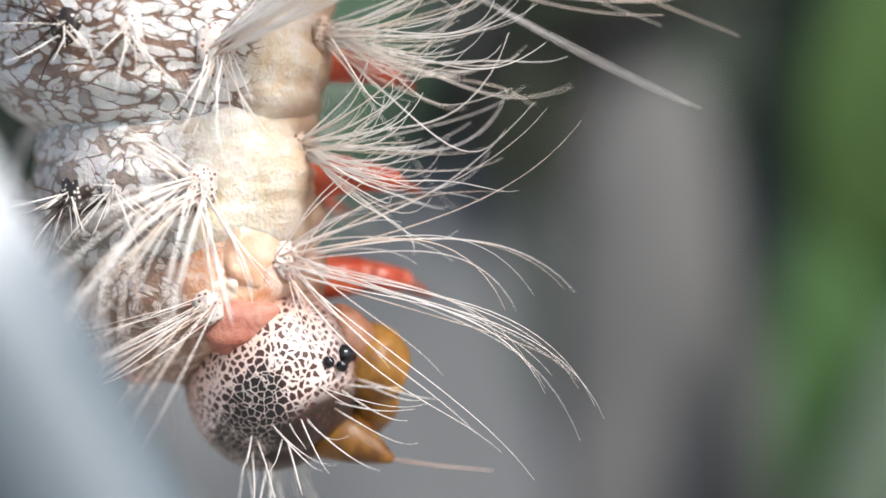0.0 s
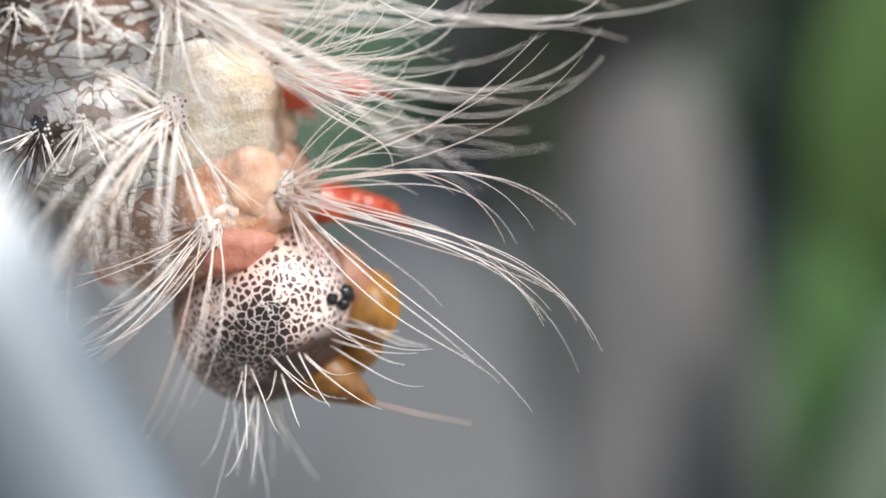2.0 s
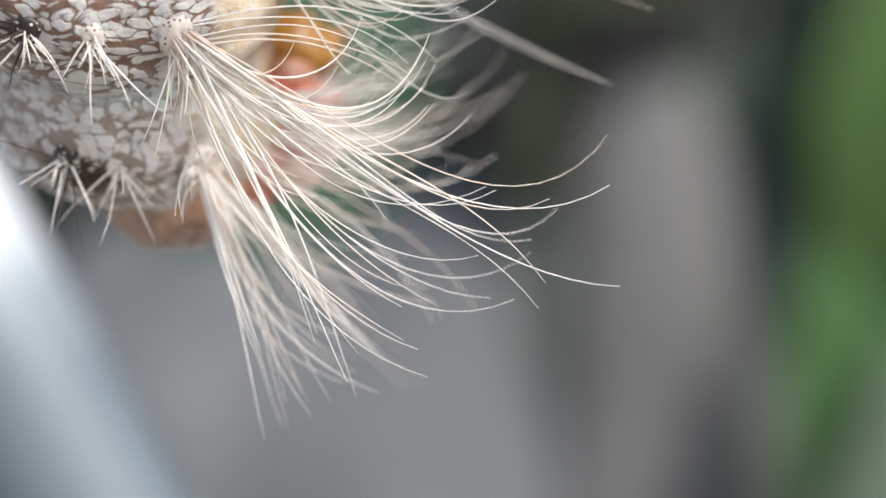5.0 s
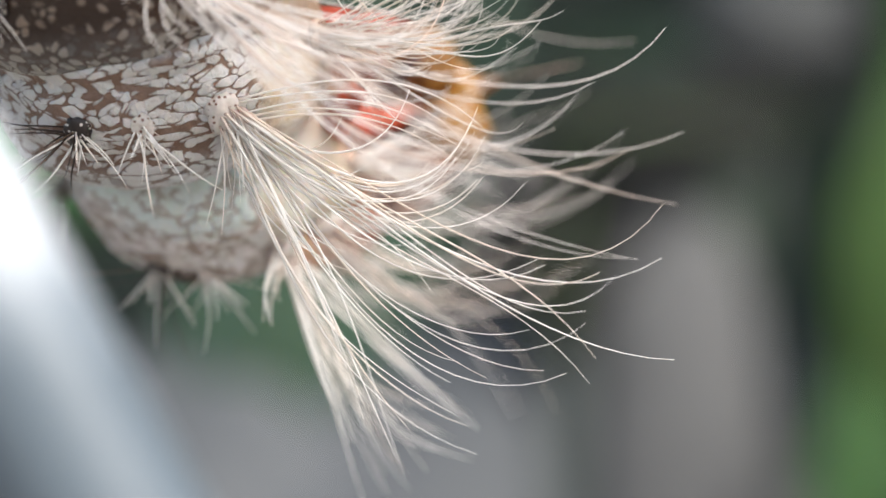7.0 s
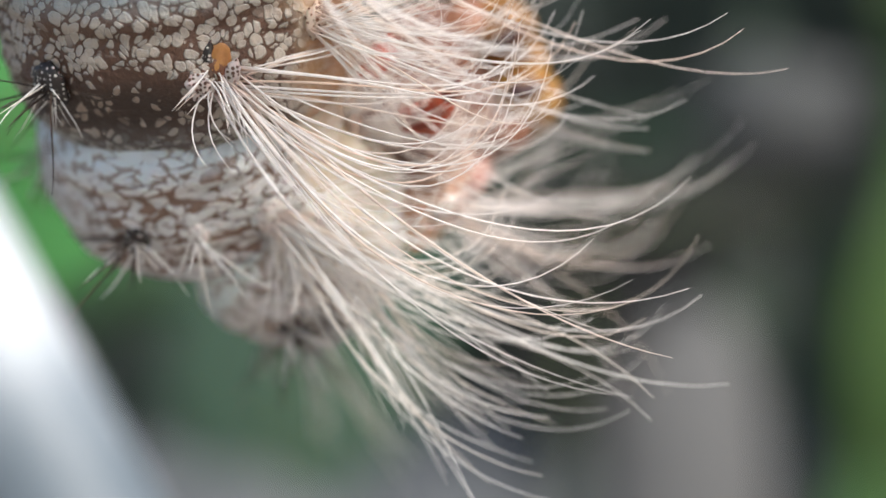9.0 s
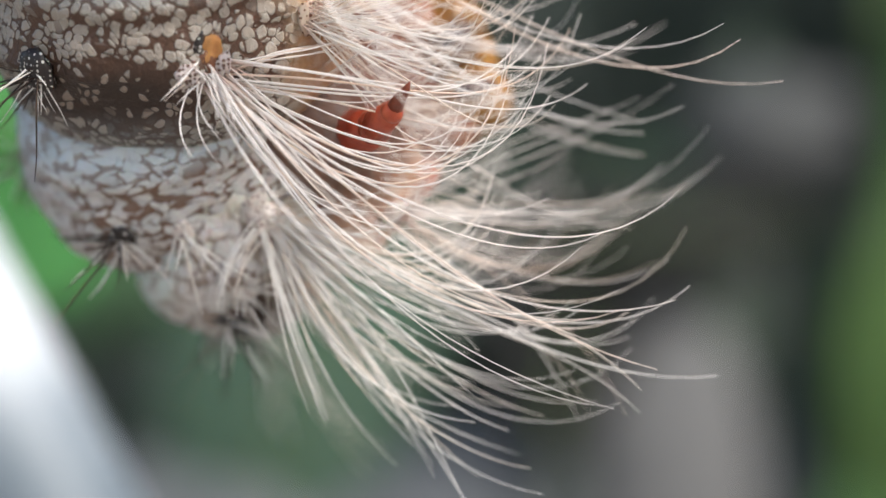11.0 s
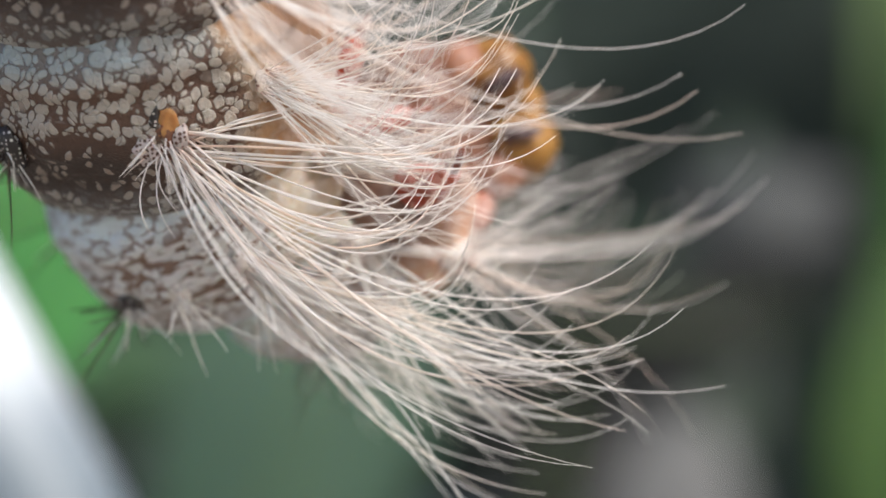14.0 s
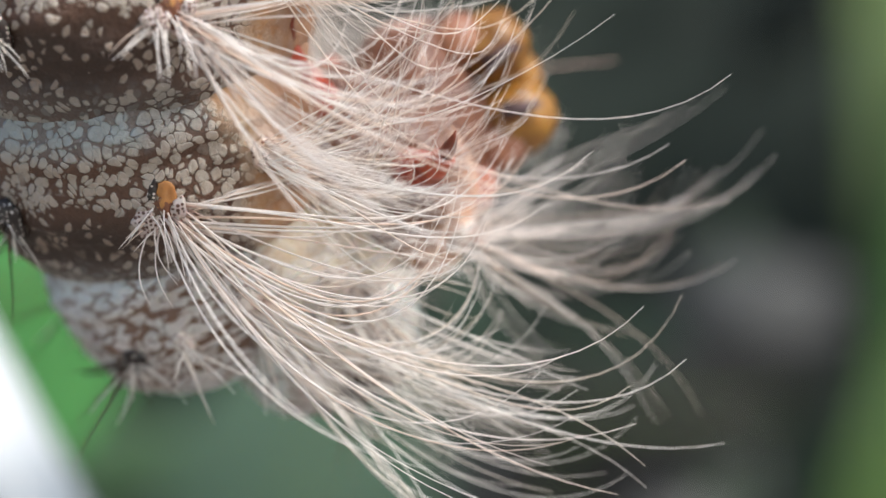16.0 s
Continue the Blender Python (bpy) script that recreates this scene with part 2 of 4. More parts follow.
def hair_material(name, light, tan, gloss=0.3):
    """Half see-through hairs, each of its own tint."""
    m, nt, b = mat(name)
    geo = nt.nodes.new("ShaderNodeNewGeometry")
    col = ramp(nt, geo.outputs["Random Per Island"], [(0.0, light), (0.62, light), (0.8, tan), (1.0, tuple(c * 0.93 for c in light))])
    n = noisetex(nt, coords(nt), 1.1, 2.0)
    col = mix(nt, maths(nt, "MULTIPLY", n.outputs[0], 0.25), col, tan)
    root = ramp(nt, attribute(nt, "along"), [(0.0, (0.8, 0.8, 0.8)), (0.09, (0, 0, 0))])
    col = mix(nt, root, col, (tan[0] * 0.78, tan[1] * 0.62, tan[2] * 0.58))
    nt.links.new(col, b.inputs["Base Color"])
    b.inputs["Roughness"].default_value = gloss
    tr = node(nt, "BsdfTranslucent")
    nt.links.new(col, tr.inputs["Color"])
    mx = node(nt, "MixShader", Fac=0.4)
    nt.links.new(b.outputs[0], mx.inputs[1])
    nt.links.new(tr.outputs[0], mx.inputs[2])
    nt.links.new(mx.outputs[0], nt.nodes["Material Output"].inputs["Surface"])
    return m


def simple(name, a, c, scale, rough=0.5, sss=0.0, relief=0.00003, spec=0.5):
    """Two tones broken by noise, with fine relief."""
    m, nt, b = mat(name)
    n = noisetex(nt, coords(nt), scale, 5.0, 0.6)
    n2 = noisetex(nt, coords(nt), scale * 0.17, 2.0)
    f = maths(nt, "ADD", maths(nt, "MULTIPLY", n.outputs[0], 0.5), maths(nt, "MULTIPLY", n2.outputs[0], 0.5))
    nt.links.new(ramp(nt, f, [(0.36, a), (0.64, c)]), b.inputs["Base Color"])
    b.inputs["Roughness"].default_value = rough
    b.inputs["Specular IOR Level"].default_value = spec
    b.inputs["Subsurface Weight"].default_value = sss
    b.inputs["Subsurface Radius"].default_value = (1.0, 0.4, 0.15)
    b.inputs["Subsurface Scale"].default_value = 0.0008
    bump(nt, b, n.outputs[0], relief, 0.8)
    return m


def dotted(name, base, dot, cell, size):
    """A wart with hair sockets: dots over a base."""
    m, nt, b = mat(name)
    vo = nt.nodes.new("ShaderNodeTexVoronoi")
    vo.inputs["Scale"].default_value = 1.0 / cell
    vo.inputs["Randomness"].default_value = 0.45
    nt.links.new(coords(nt), vo.inputs["Vector"])
    n = noisetex(nt, coords(nt), 5.0, 3.0)
    f = ramp(nt, vo.outputs["Distance"], [(size, (1, 1, 1)), (size + 0.12, (0, 0, 0))])
    c = mix(nt, n.outputs[0], base, tuple(x * 0.6 for x in base))
    nt.links.new(mix(nt, f, c, dot), b.inputs["Base Color"])
    b.inputs["Roughness"].default_value = 0.4
    b.inputs["Subsurface Weight"].default_value = 0.1
    b.inputs["Subsurface Scale"].default_value = 0.0003
    bump(nt, b, f, 0.00006, -0.7)
    return m


def head_net(name):
    """Head shell: a pale raised net round dark maroon cells."""
    m, nt, b = mat(name)
    v = warped(nt, warped(nt, coords(nt), 2.0, 0.30), 6.0, 0.08)
    vo = nt.nodes.new("ShaderNodeTexVoronoi")
    vo.feature = "DISTANCE_TO_EDGE"
    vo.inputs["Scale"].default_value = 4.1
    nt.links.new(v, vo.inputs["Vector"])
    big = noisetex(nt, coords(nt), 0.8, 2.0)
    d = maths(nt, "ADD", vo.outputs["Distance"], maths(nt, "MULTIPLY", attribute(nt, "dark"), 0.13))
    d = maths(nt, "ADD", d, maths(nt, "MULTIPLY", maths(nt, "SUBTRACT", big.outputs[0], 0.5), 0.05))
    f = ramp(nt, d, [(0.130, (0, 0, 0)), (0.205, (1, 1, 1))])
    cell = mix(nt, big.outputs[0], (0.11, 0.034, 0.026), (0.055, 0.028, 0.026))
    cell = mix(nt, attribute(nt, "flesh"), cell, (0.07, 0.03, 0.02))
    cell = mix(nt, attribute(nt, "dark"), cell, (0.012, 0.012, 0.014))
    net = mix(nt, big.outputs[0], (0.84, 0.77, 0.73), (0.74, 0.56, 0.51))
    net = mix(nt, maths(nt, "MULTIPLY", attribute(nt, "rear"), 0.7), net, (0.70, 0.36, 0.23))
    net = mix(nt, attribute(nt, "flesh"), net, (0.20, 0.09, 0.055))
    net = mix(nt, attribute(nt, "black"), net, (0.03, 0.02, 0.015))
    nt.links.new(mix(nt, f, net, cell), b.inputs["Base Color"])
    b.inputs["Roughness"].default_value = 0.38
    b.inputs["Subsurface Weight"].default_value = 0.12
    b.inputs["Subsurface Radius"].default_value = (1.0, 0.5, 0.3)
    b.inputs["Subsurface Scale"].default_value = 0.0004
    bump(nt, b, f, 0.00008, -0.8)
    return m


SKIN_PALE = skin("thorax_skin_pale", (0.52, 0.42, 0.36), (0.90, 0.87, 0.85), 0.48, (0.9, 0.9, 1.3), -0.11, (0.70, 0.78, 0.76), (0.76, 0.71, 0.62), 0.3, 0.0, (0.36, 0.20, 0.11), 0.03, 0.24, (0.95, 0.85, 0.68), 0.75)
SKIN_FRONT = skin("front_skin_peach", (0.40, 0.25, 0.18), (0.74, 0.64, 0.58), 0.40, (1, 1, 1.3), -0.02, (0.60, 0.40, 0.30), (0.64, 0.38, 0.25), 0.3, 0.0, (0.075, 0.03, 0.022))
SKIN_MID = skin("thorax_skin_mottled", (0.31, 0.19, 0.135), (0.86, 0.85, 0.83), 0.42, (0.72, 0.72, 1.4), -0.12, (0.70, 0.78, 0.83), (0.76, 0.68, 0.56), 0.2, 0.10, (0.34, 0.19, 0.11), 0.02, warm=(0.92, 0.78, 0.60), wild=0.75)
SKIN_DARK = skin("abdomen_skin_dark", (0.15, 0.075, 0.045), (0.74, 0.69, 0.60), 0.34, (1, 1, 0.95), -0.085, (0.34, 0.39, 0.40), (0.66, 0.47, 0.28), 0.15, 0.85, (0.30, 0.145, 0.08), 0.04, 0.42, wild=0.42)
SKIN_NECK = simple("neck_skin_pink", (0.34, 0.11, 0.075), (0.54, 0.27, 0.20), 1.9, 0.45, 0.15, 0.00018, 0.4)
SKIN_PEACH = simple("neck_skin_peach", (0.58, 0.30, 0.18), (0.82, 0.60, 0.46), 1.8, 0.3, 0.4, 0.00012, 0.6)
SKIN_WRINKLED = simple("pronotum_skin_white", (0.74, 0.46, 0.34), (0.86, 0.78, 0.70), 2.2, 0.35, 0.35, 0.00016, 0.6)
HAIR_LIGHT = hair_material("hair_cream", (0.99, 0.975, 0.95), (0.95, 0.85, 0.75))
HAIR_PINK = hair_material("hair_pinkish", (0.99, 0.965, 0.945), (0.92, 0.77, 0.66))
HAIR_BLACK = hair_material("hair_black", (0.035, 0.025, 0.022), (0.20, 0.13, 0.09))
WART_WHITE = dotted("wart_white", (0.84, 0.76, 0.70), (0.20, 0.10, 0.07), 0.17, 0.24)
WART_PINK = dotted("wart_pinkish", (0.74, 0.58, 0.46), (0.16, 0.07, 0.04), 0.17, 0.28)
WART_BLACK = dotted("wart_black", (0.035, 0.025, 0.022), (0.70, 0.66, 0.60), 0.16, 0.24)
WART_ORANGE = simple("wart_orange", (0.24, 0.075, 0.02), (0.62, 0.30, 0.10), 1.2, 0.4, 0.3, 0.00008)
WART_POWDER = dotted("wart_powdery", (0.72, 0.62, 0.58), (0.10, 0.045, 0.03), 0.15, 0.34)
WART_ROOT = simple("wart_root_brown", (0.05, 0.022, 0.014), (0.26, 0.10, 0.05), 2.6, 0.45, 0.15, 0.00008)
HEAD_NET = head_net("head_shell_net")
AMBER = simple("mouth_amber", (0.11, 0.036, 0.005), (0.37, 0.18, 0.028), 2.0, 0.42, 0.3, 0.00006, 0.6)
CHEEK_ORANGE = simple("cheek_orange_brown", (0.16, 0.055, 0.03), (0.40, 0.19, 0.11), 2.2, 0.45, 0.2, 0.00008, 0.5)
AMBER_PALE = simple("antenna_amber", (0.42, 0.20, 0.03), (0.62, 0.38, 0.12), 3.0, 0.3, 0.3)
EYE_BLACK = simple("eye_black", (0.004, 0.004, 0.005), (0.012, 0.012, 0.014), 3.0, 0.08)
LEG_RED = simple("leg_red", (0.30, 0.030, 0.012), (0.52, 0.10, 0.04), 2.4, 0.3, 0.3, 0.00004, 0.6)
BLUISH = simple("lip_bluish", (0.07, 0.045, 0.05), (0.17, 0.13, 0.13), 2.0, 0.55, 0.1, 0.00003, 0.2)
CLAW_DARK = simple("claw_dark", (0.14, 0.03, 0.014), (0.28, 0.06, 0.025), 4.0, 0.3)


# ---- the caterpillar ----
# seconds, place in mm and turn in degrees of each body ring
ROWS = {
    "abdomen_4": [
        (0.0, -10.18, 5.34, 29.66, -178.6, -0.6, -59.7), (0.5, -10.81, 5.27, 29.89, -178.6, -0.5, -59.7), (1.0, -10.25, 5.16, 30.61, -178.4, -1.3, -59.7),
        (1.5, -12.76, 5.23, 31.07, -178.6, -0.8, -60.0), (2.0, -12.31, 5.16, 31.74, -178.6, -0.5, -60.1), (2.5, -12.31, 5.13, 31.24, -178.7, 0.9, -60.1),
        (3.0, -10.56, 5.10, 30.93, -179.2, 0.2, -61.0), (3.5, -11.51, 4.96, 31.65, -178.8, 0.7, -60.5), (6.0, -12.16, 2.92, 30.68, -179.7, -1.0, -59.3),
        (6.5, -11.04, 2.54, 31.07, -179.3, -0.7, -59.3), (7.0, -15.70, 1.22, 28.91, -177.3, -29.0, -53.8), (7.5, -16.71, 2.48, 28.86, -172.2, -26.2, -58.3),
        (8.0, -15.78, 0.98, 29.87, -171.7, -21.7, -60.7), (8.5, -12.59, 1.44, 30.08, -176.8, -18.4, -58.3), (11.0, -11.33, 0.98, 30.94, 179.1, -17.6, -55.1),
        (11.5, -11.47, 0.50, 30.65, 178.8, -17.9, -55.1), (12.0, -11.70, 0.56, 30.56, 179.5, -17.2, -56.9), (12.5, -11.13, 0.10, 30.45, 179.8, -15.9, -58.4),
        (13.0, -11.58, -0.05, 30.74, 179.9, -15.0, -60.0), (13.5, -11.70, 0.14, 30.14, -179.3, -14.2, -62.3), (14.0, -12.23, -0.57, 30.14, -177.5, -13.2, -64.7),
        (14.5, -12.09, 0.51, 30.46, -175.9, -12.4, -66.3), (15.0, -12.55, 0.09, 30.58, -175.5, -12.1, -66.5), (15.5, -12.80, -0.28, 30.62, -175.7, -11.7, -65.7),
        (16.0, -12.55, -0.61, 30.53, -176.0, -11.4, -64.9),
    ],
    "abdomen_3": [
        (0.0, -9.99, 5.34, 23.49, -178.4, -1.3, -59.6), (0.5, -10.61, 5.28, 23.73, -178.1, -1.3, -59.6), (1.0, -10.01, 5.12, 24.45, -178.0, -1.6, -59.6),
        (1.5, -12.54, 5.16, 24.90, -178.7, -2.5, -60.1), (2.0, -12.12, 5.11, 25.57, -178.8, -2.1, -60.3), (2.5, -12.22, 5.20, 25.08, -179.4, -0.7, -60.3),
        (3.0, -10.52, 5.05, 24.75, 179.3, -1.4, -62.0), (3.5, -11.45, 5.02, 25.50, -179.9, -0.4, -61.0), (6.0, -12.06, 2.80, 24.58, -179.9, -1.9, -59.3),
        (6.5, -10.93, 2.46, 24.92, -179.6, -1.5, -59.4), (7.0, -13.57, -1.07, 23.23, -173.1, -27.6, -56.7), (7.5, -14.43, 0.59, 23.08, -168.2, -24.5, -61.0),
        (8.0, -13.76, -0.58, 23.90, -168.0, -20.0, -63.3), (8.5, -11.18, -0.05, 23.92, -173.1, -16.9, -61.0), (11.0, -10.26, -0.63, 24.74, -177.2, -16.3, -57.9),
        (11.5, -10.42, -1.15, 24.46, -177.6, -16.6, -57.9), (12.0, -10.67, -1.02, 24.35, -176.9, -15.9, -59.6), (12.5, -10.19, -1.37, 24.20, -176.7, -14.6, -61.1),
        (13.0, -10.71, -1.45, 24.46, -176.6, -13.7, -62.8), (13.5, -10.86, -1.17, 23.85, -175.9, -12.9, -65.0), (14.0, -11.31, -1.73, 23.82, -174.1, -11.7, -67.3),
        (14.5, -11.07, -0.53, 24.14, -172.6, -10.9, -68.9), (15.0, -11.50, -0.90, 24.25, -172.2, -10.6, -69.1), (15.5, -11.78, -1.21, 24.28, -172.4, -10.1, -68.3),
        (16.0, -11.56, -1.52, 24.18, -172.7, -9.9, -67.5),
    ],
    "abdomen_2": [
        (0.0, -9.64, 5.21, 17.27, -177.2, -4.3, -59.5), (0.5, -10.17, 5.15, 17.52, -175.9, -5.1, -59.5), (1.0, -9.65, 5.08, 18.23, -176.7, -2.4, -59.3),
        (1.5, -12.11, 4.69, 18.67, -178.7, -9.2, -60.6), (2.0, -11.75, 4.67, 19.35, -179.1, -8.6, -60.9), (2.5, -12.00, 4.72, 18.92, 178.6, -9.6, -60.6),
        (3.0, -10.53, 4.43, 18.57, 175.4, -9.4, -64.1), (3.5, -11.39, 4.62, 19.36, 177.3, -7.1, -62.2), (6.0, -11.87, 2.58, 18.49, -178.9, -3.5, -59.3),
        (6.5, -10.76, 2.30, 18.74, -179.1, -2.6, -59.7), (7.0, -12.13, -1.31, 17.34, -162.3, 12.6, -52.0), (7.5, -12.77, 0.80, 17.26, -157.5, 15.1, -52.9),
        (8.0, -12.28, -0.02, 18.05, -156.6, 19.6, -54.8), (8.5, -10.30, 0.58, 17.95, -161.4, 23.3, -56.0), (11.0, -9.78, -0.14, 18.71, -165.7, 24.1, -55.7),
        (11.5, -9.95, -0.71, 18.43, -166.0, 23.8, -56.0), (12.0, -10.17, -0.48, 18.33, -165.3, 24.5, -57.2), (12.5, -9.73, -0.72, 18.19, -165.0, 25.8, -58.5),
        (13.0, -10.26, -0.72, 18.46, -164.8, 26.7, -60.1), (13.5, -10.35, -0.36, 17.86, -164.0, 27.5, -61.7), (14.0, -10.66, -0.75, 17.87, -162.0, 28.5, -62.8),
        (14.5, -10.29, 0.57, 18.22, -160.2, 29.2, -63.2), (15.0, -10.69, 0.25, 18.35, -159.7, 29.5, -63.1), (15.5, -11.01, -0.02, 18.38, -159.8, 29.9, -62.4),
        (16.0, -10.85, -0.31, 18.28, -160.2, 30.2, -61.8),
    ],
    "abdomen_1": [
        (0.0, -9.23, 4.83, 11.56, -175.3, -9.3, -59.4), (0.5, -9.54, 4.75, 11.83, -172.7, -11.3, -59.8), (1.0, -9.42, 5.07, 12.54, -175.0, -3.0, -58.6),
        (1.5, -11.49, 3.60, 12.94, -176.9, -18.6, -61.9), (2.0, -11.21, 3.60, 13.65, -177.3, -18.1, -62.6), (2.5, -11.58, 3.24, 13.35, 178.4, -24.4, -61.1),
        (3.0, -10.51, 2.85, 12.95, 176.4, -22.3, -69.2), (3.5, -11.30, 3.45, 13.77, 178.1, -17.6, -65.0), (6.0, -11.87, 2.51, 12.89, -168.4, 6.0, -60.1),
        (6.5, -10.99, 2.22, 13.16, -164.4, 14.4, -61.7), (7.0, -11.33, 0.89, 12.74, -157.1, 25.2, -62.6), (7.5, -11.70, 3.34, 12.89, -152.4, 28.5, -62.6),
        (8.0, -11.26, 2.79, 13.84, -152.3, 33.0, -64.7), (8.5, -9.74, 3.43, 13.69, -158.5, 35.8, -67.6), (11.0, -9.60, 2.62, 14.35, -163.4, 35.8, -68.5),
        (11.5, -9.76, 2.01, 14.05, -163.7, 35.4, -68.8), (12.0, -9.90, 2.31, 14.00, -163.1, 36.3, -70.0), (12.5, -9.42, 2.16, 13.92, -163.1, 37.6, -71.4),
        (13.0, -9.90, 2.21, 14.22, -163.2, 38.5, -73.1), (13.5, -9.86, 2.63, 13.68, -162.5, 39.4, -74.7), (14.0, -9.98, 2.34, 13.80, -160.5, 40.8, -75.4),
        (14.5, -9.47, 3.74, 14.23, -158.7, 41.8, -75.5), (15.0, -9.84, 3.45, 14.39, -158.2, 42.2, -75.3), (15.5, -10.23, 3.21, 14.44, -158.5, 42.6, -74.7),
        (16.0, -10.14, 2.94, 14.33, -159.0, 42.8, -74.3),
    ],
    "thorax_3": [
        (0.0, -8.94, 4.56, 6.74, 175.5, 2.7, -59.3), (0.5, -9.09, 4.50, 7.07, 175.3, 3.8, -60.2), (1.0, -9.13, 5.07, 7.58, 178.7, 0.3, -56.9),
        (1.5, -10.61, 3.32, 8.19, -167.8, 6.6, -58.9), (2.0, -10.30, 3.38, 8.99, -165.7, 6.8, -59.8), (2.5, -10.95, 2.98, 9.05, -165.7, 14.2, -53.3),
        (3.0, -9.45, 2.97, 9.00, -142.5, 16.9, -58.0), (3.5, -10.68, 3.79, 9.60, -156.3, 20.5, -57.3), (6.0, -10.69, 3.88, 9.99, -161.2, 28.0, -48.5),
        (6.5, -9.66, 3.03, 9.96, -158.2, 23.9, -51.6), (7.0, -10.17, 3.41, 9.13, -152.6, 24.1, -52.0), (7.5, -10.03, 5.86, 9.84, -149.7, 23.9, -50.8),
        (8.0, -10.30, 6.39, 10.72, -147.1, 27.3, -50.7), (8.5, -9.26, 6.39, 9.74, -144.2, 30.3, -49.6), (11.0, -9.59, 5.91, 10.50, -140.1, 29.9, -47.8),
        (11.5, -8.86, 5.11, 10.57, -136.6, 28.8, -49.0), (12.0, -9.09, 5.47, 10.56, -134.6, 29.7, -51.7), (12.5, -8.42, 5.53, 10.55, -133.9, 31.7, -53.5),
        (13.0, -8.98, 5.53, 10.81, -134.6, 33.0, -56.0), (13.5, -8.70, 5.79, 10.14, -134.7, 33.9, -59.5), (14.0, -8.62, 5.76, 10.38, -132.5, 33.9, -62.6),
        (14.5, -7.55, 6.70, 11.10, -130.3, 31.8, -64.6), (15.0, -8.10, 6.37, 11.00, -129.9, 29.4, -64.9), (15.5, -8.57, 6.23, 11.17, -130.9, 27.9, -63.7),
        (16.0, -8.66, 5.96, 10.94, -132.2, 27.2, -62.2),
    ],
    "thorax_2": [
        (0.0, -8.32, 4.43, 2.25, -175.2, -2.9, -68.1), (0.5, -8.61, 4.51, 2.59, -174.6, -0.1, -69.1), (1.0, -8.52, 5.12, 3.16, -168.2, -0.8, -63.0),
        (1.5, -9.69, 3.73, 3.91, -173.1, -0.0, -67.0), (2.0, -9.29, 3.92, 4.78, -169.0, 0.3, -66.6), (2.5, -9.96, 4.30, 5.16, -157.6, 8.4, -56.1),
        (3.0, -7.92, 4.90, 5.61, -157.8, 16.2, -58.7), (3.5, -9.94, 6.05, 5.84, -156.7, 25.2, -47.6), (6.0, -10.61, 6.33, 5.98, -160.1, 28.2, -37.7),
        (6.5, -8.78, 5.69, 7.05, -143.0, 35.0, -31.0), (7.0, -9.05, 6.69, 6.22, -122.7, 40.5, -22.4), (7.5, -7.30, 7.77, 5.86, -117.4, 13.7, -50.6),
        (8.0, -7.82, 8.34, 8.02, -109.6, 3.2, -66.2), (8.5, -5.93, 8.29, 7.11, -105.7, 3.4, -74.2), (11.0, -7.78, 6.68, 7.97, -103.2, 5.5, -77.7),
        (11.5, -5.79, 6.53, 8.30, -99.3, 5.6, -75.3), (12.0, -5.96, 6.79, 8.21, -95.9, 4.8, -71.8), (12.5, -5.34, 7.00, 8.74, -94.4, 5.2, -71.3),
        (13.0, -5.95, 6.92, 8.56, -91.5, 6.4, -71.3), (13.5, -5.40, 7.11, 8.01, -88.4, 8.2, -71.2), (14.0, -5.35, 7.19, 8.88, -86.9, 9.5, -72.8),
        (14.5, -3.83, 7.52, 9.65, -85.1, 9.6, -75.8), (15.0, -4.42, 7.16, 9.49, -82.0, 8.8, -78.9), (15.5, -4.87, 6.88, 10.03, -78.6, 7.9, -81.4),
        (16.0, -5.19, 6.56, 9.67, -76.1, 7.2, -83.0),
    ],
    "thorax_1": [
        (0.0, -7.63, 4.23, -1.38, -171.6, -12.0, -51.3), (0.5, -7.83, 4.42, -1.17, -172.8, -7.7, -49.5), (1.0, -6.77, 5.09, -0.65, -165.5, -8.6, -48.8),
        (1.5, -8.25, 3.72, -0.04, -175.1, -3.4, -48.0), (2.0, -7.97, 4.14, 1.46, -171.9, -2.7, -45.5), (2.5, -7.65, 5.57, 2.11, -142.5, 5.1, -45.8),
        (3.0, -5.36, 6.61, 3.04, -140.4, 8.6, -44.1), (3.5, -8.52, 8.23, 3.97, -100.9, -5.9, -49.9), (6.0, -9.41, 8.48, 4.75, -83.0, 25.0, -50.2),
        (6.5, -5.41, 8.41, 5.97, -74.4, 34.7, -47.7), (7.0, -6.57, 9.14, 5.96, -65.0, 46.1, -51.6), (7.5, -3.90, 8.83, 6.57, -48.7, 45.6, -41.3),
        (8.0, -4.26, 8.51, 8.83, -35.4, 44.8, -32.5), (8.5, -3.50, 8.39, 9.75, -24.5, 45.2, -23.2), (11.0, -5.13, 4.84, 9.81, -15.5, 45.8, -13.9),
        (11.5, -3.59, 5.46, 11.08, -9.9, 45.6, -8.6), (12.0, -3.70, 5.59, 10.92, -7.5, 45.1, -7.3), (12.5, -3.08, 5.74, 10.89, -6.3, 44.3, -7.0),
        (13.0, -3.68, 5.68, 10.68, -5.2, 43.2, -6.6), (13.5, -3.22, 5.84, 9.67, -3.7, 41.9, -6.1), (14.0, -3.16, 5.90, 10.10, -1.9, 41.2, -5.5),
        (14.5, -1.58, 5.92, 12.16, 0.2, 40.5, -4.9), (15.0, -2.33, 5.44, 12.38, 2.4, 39.5, -4.4), (15.5, -2.90, 4.96, 13.00, 4.4, 38.3, -4.0),
        (16.0, -3.00, 4.50, 13.03, 5.7, 37.6, -3.7),
    ],
    "head": [
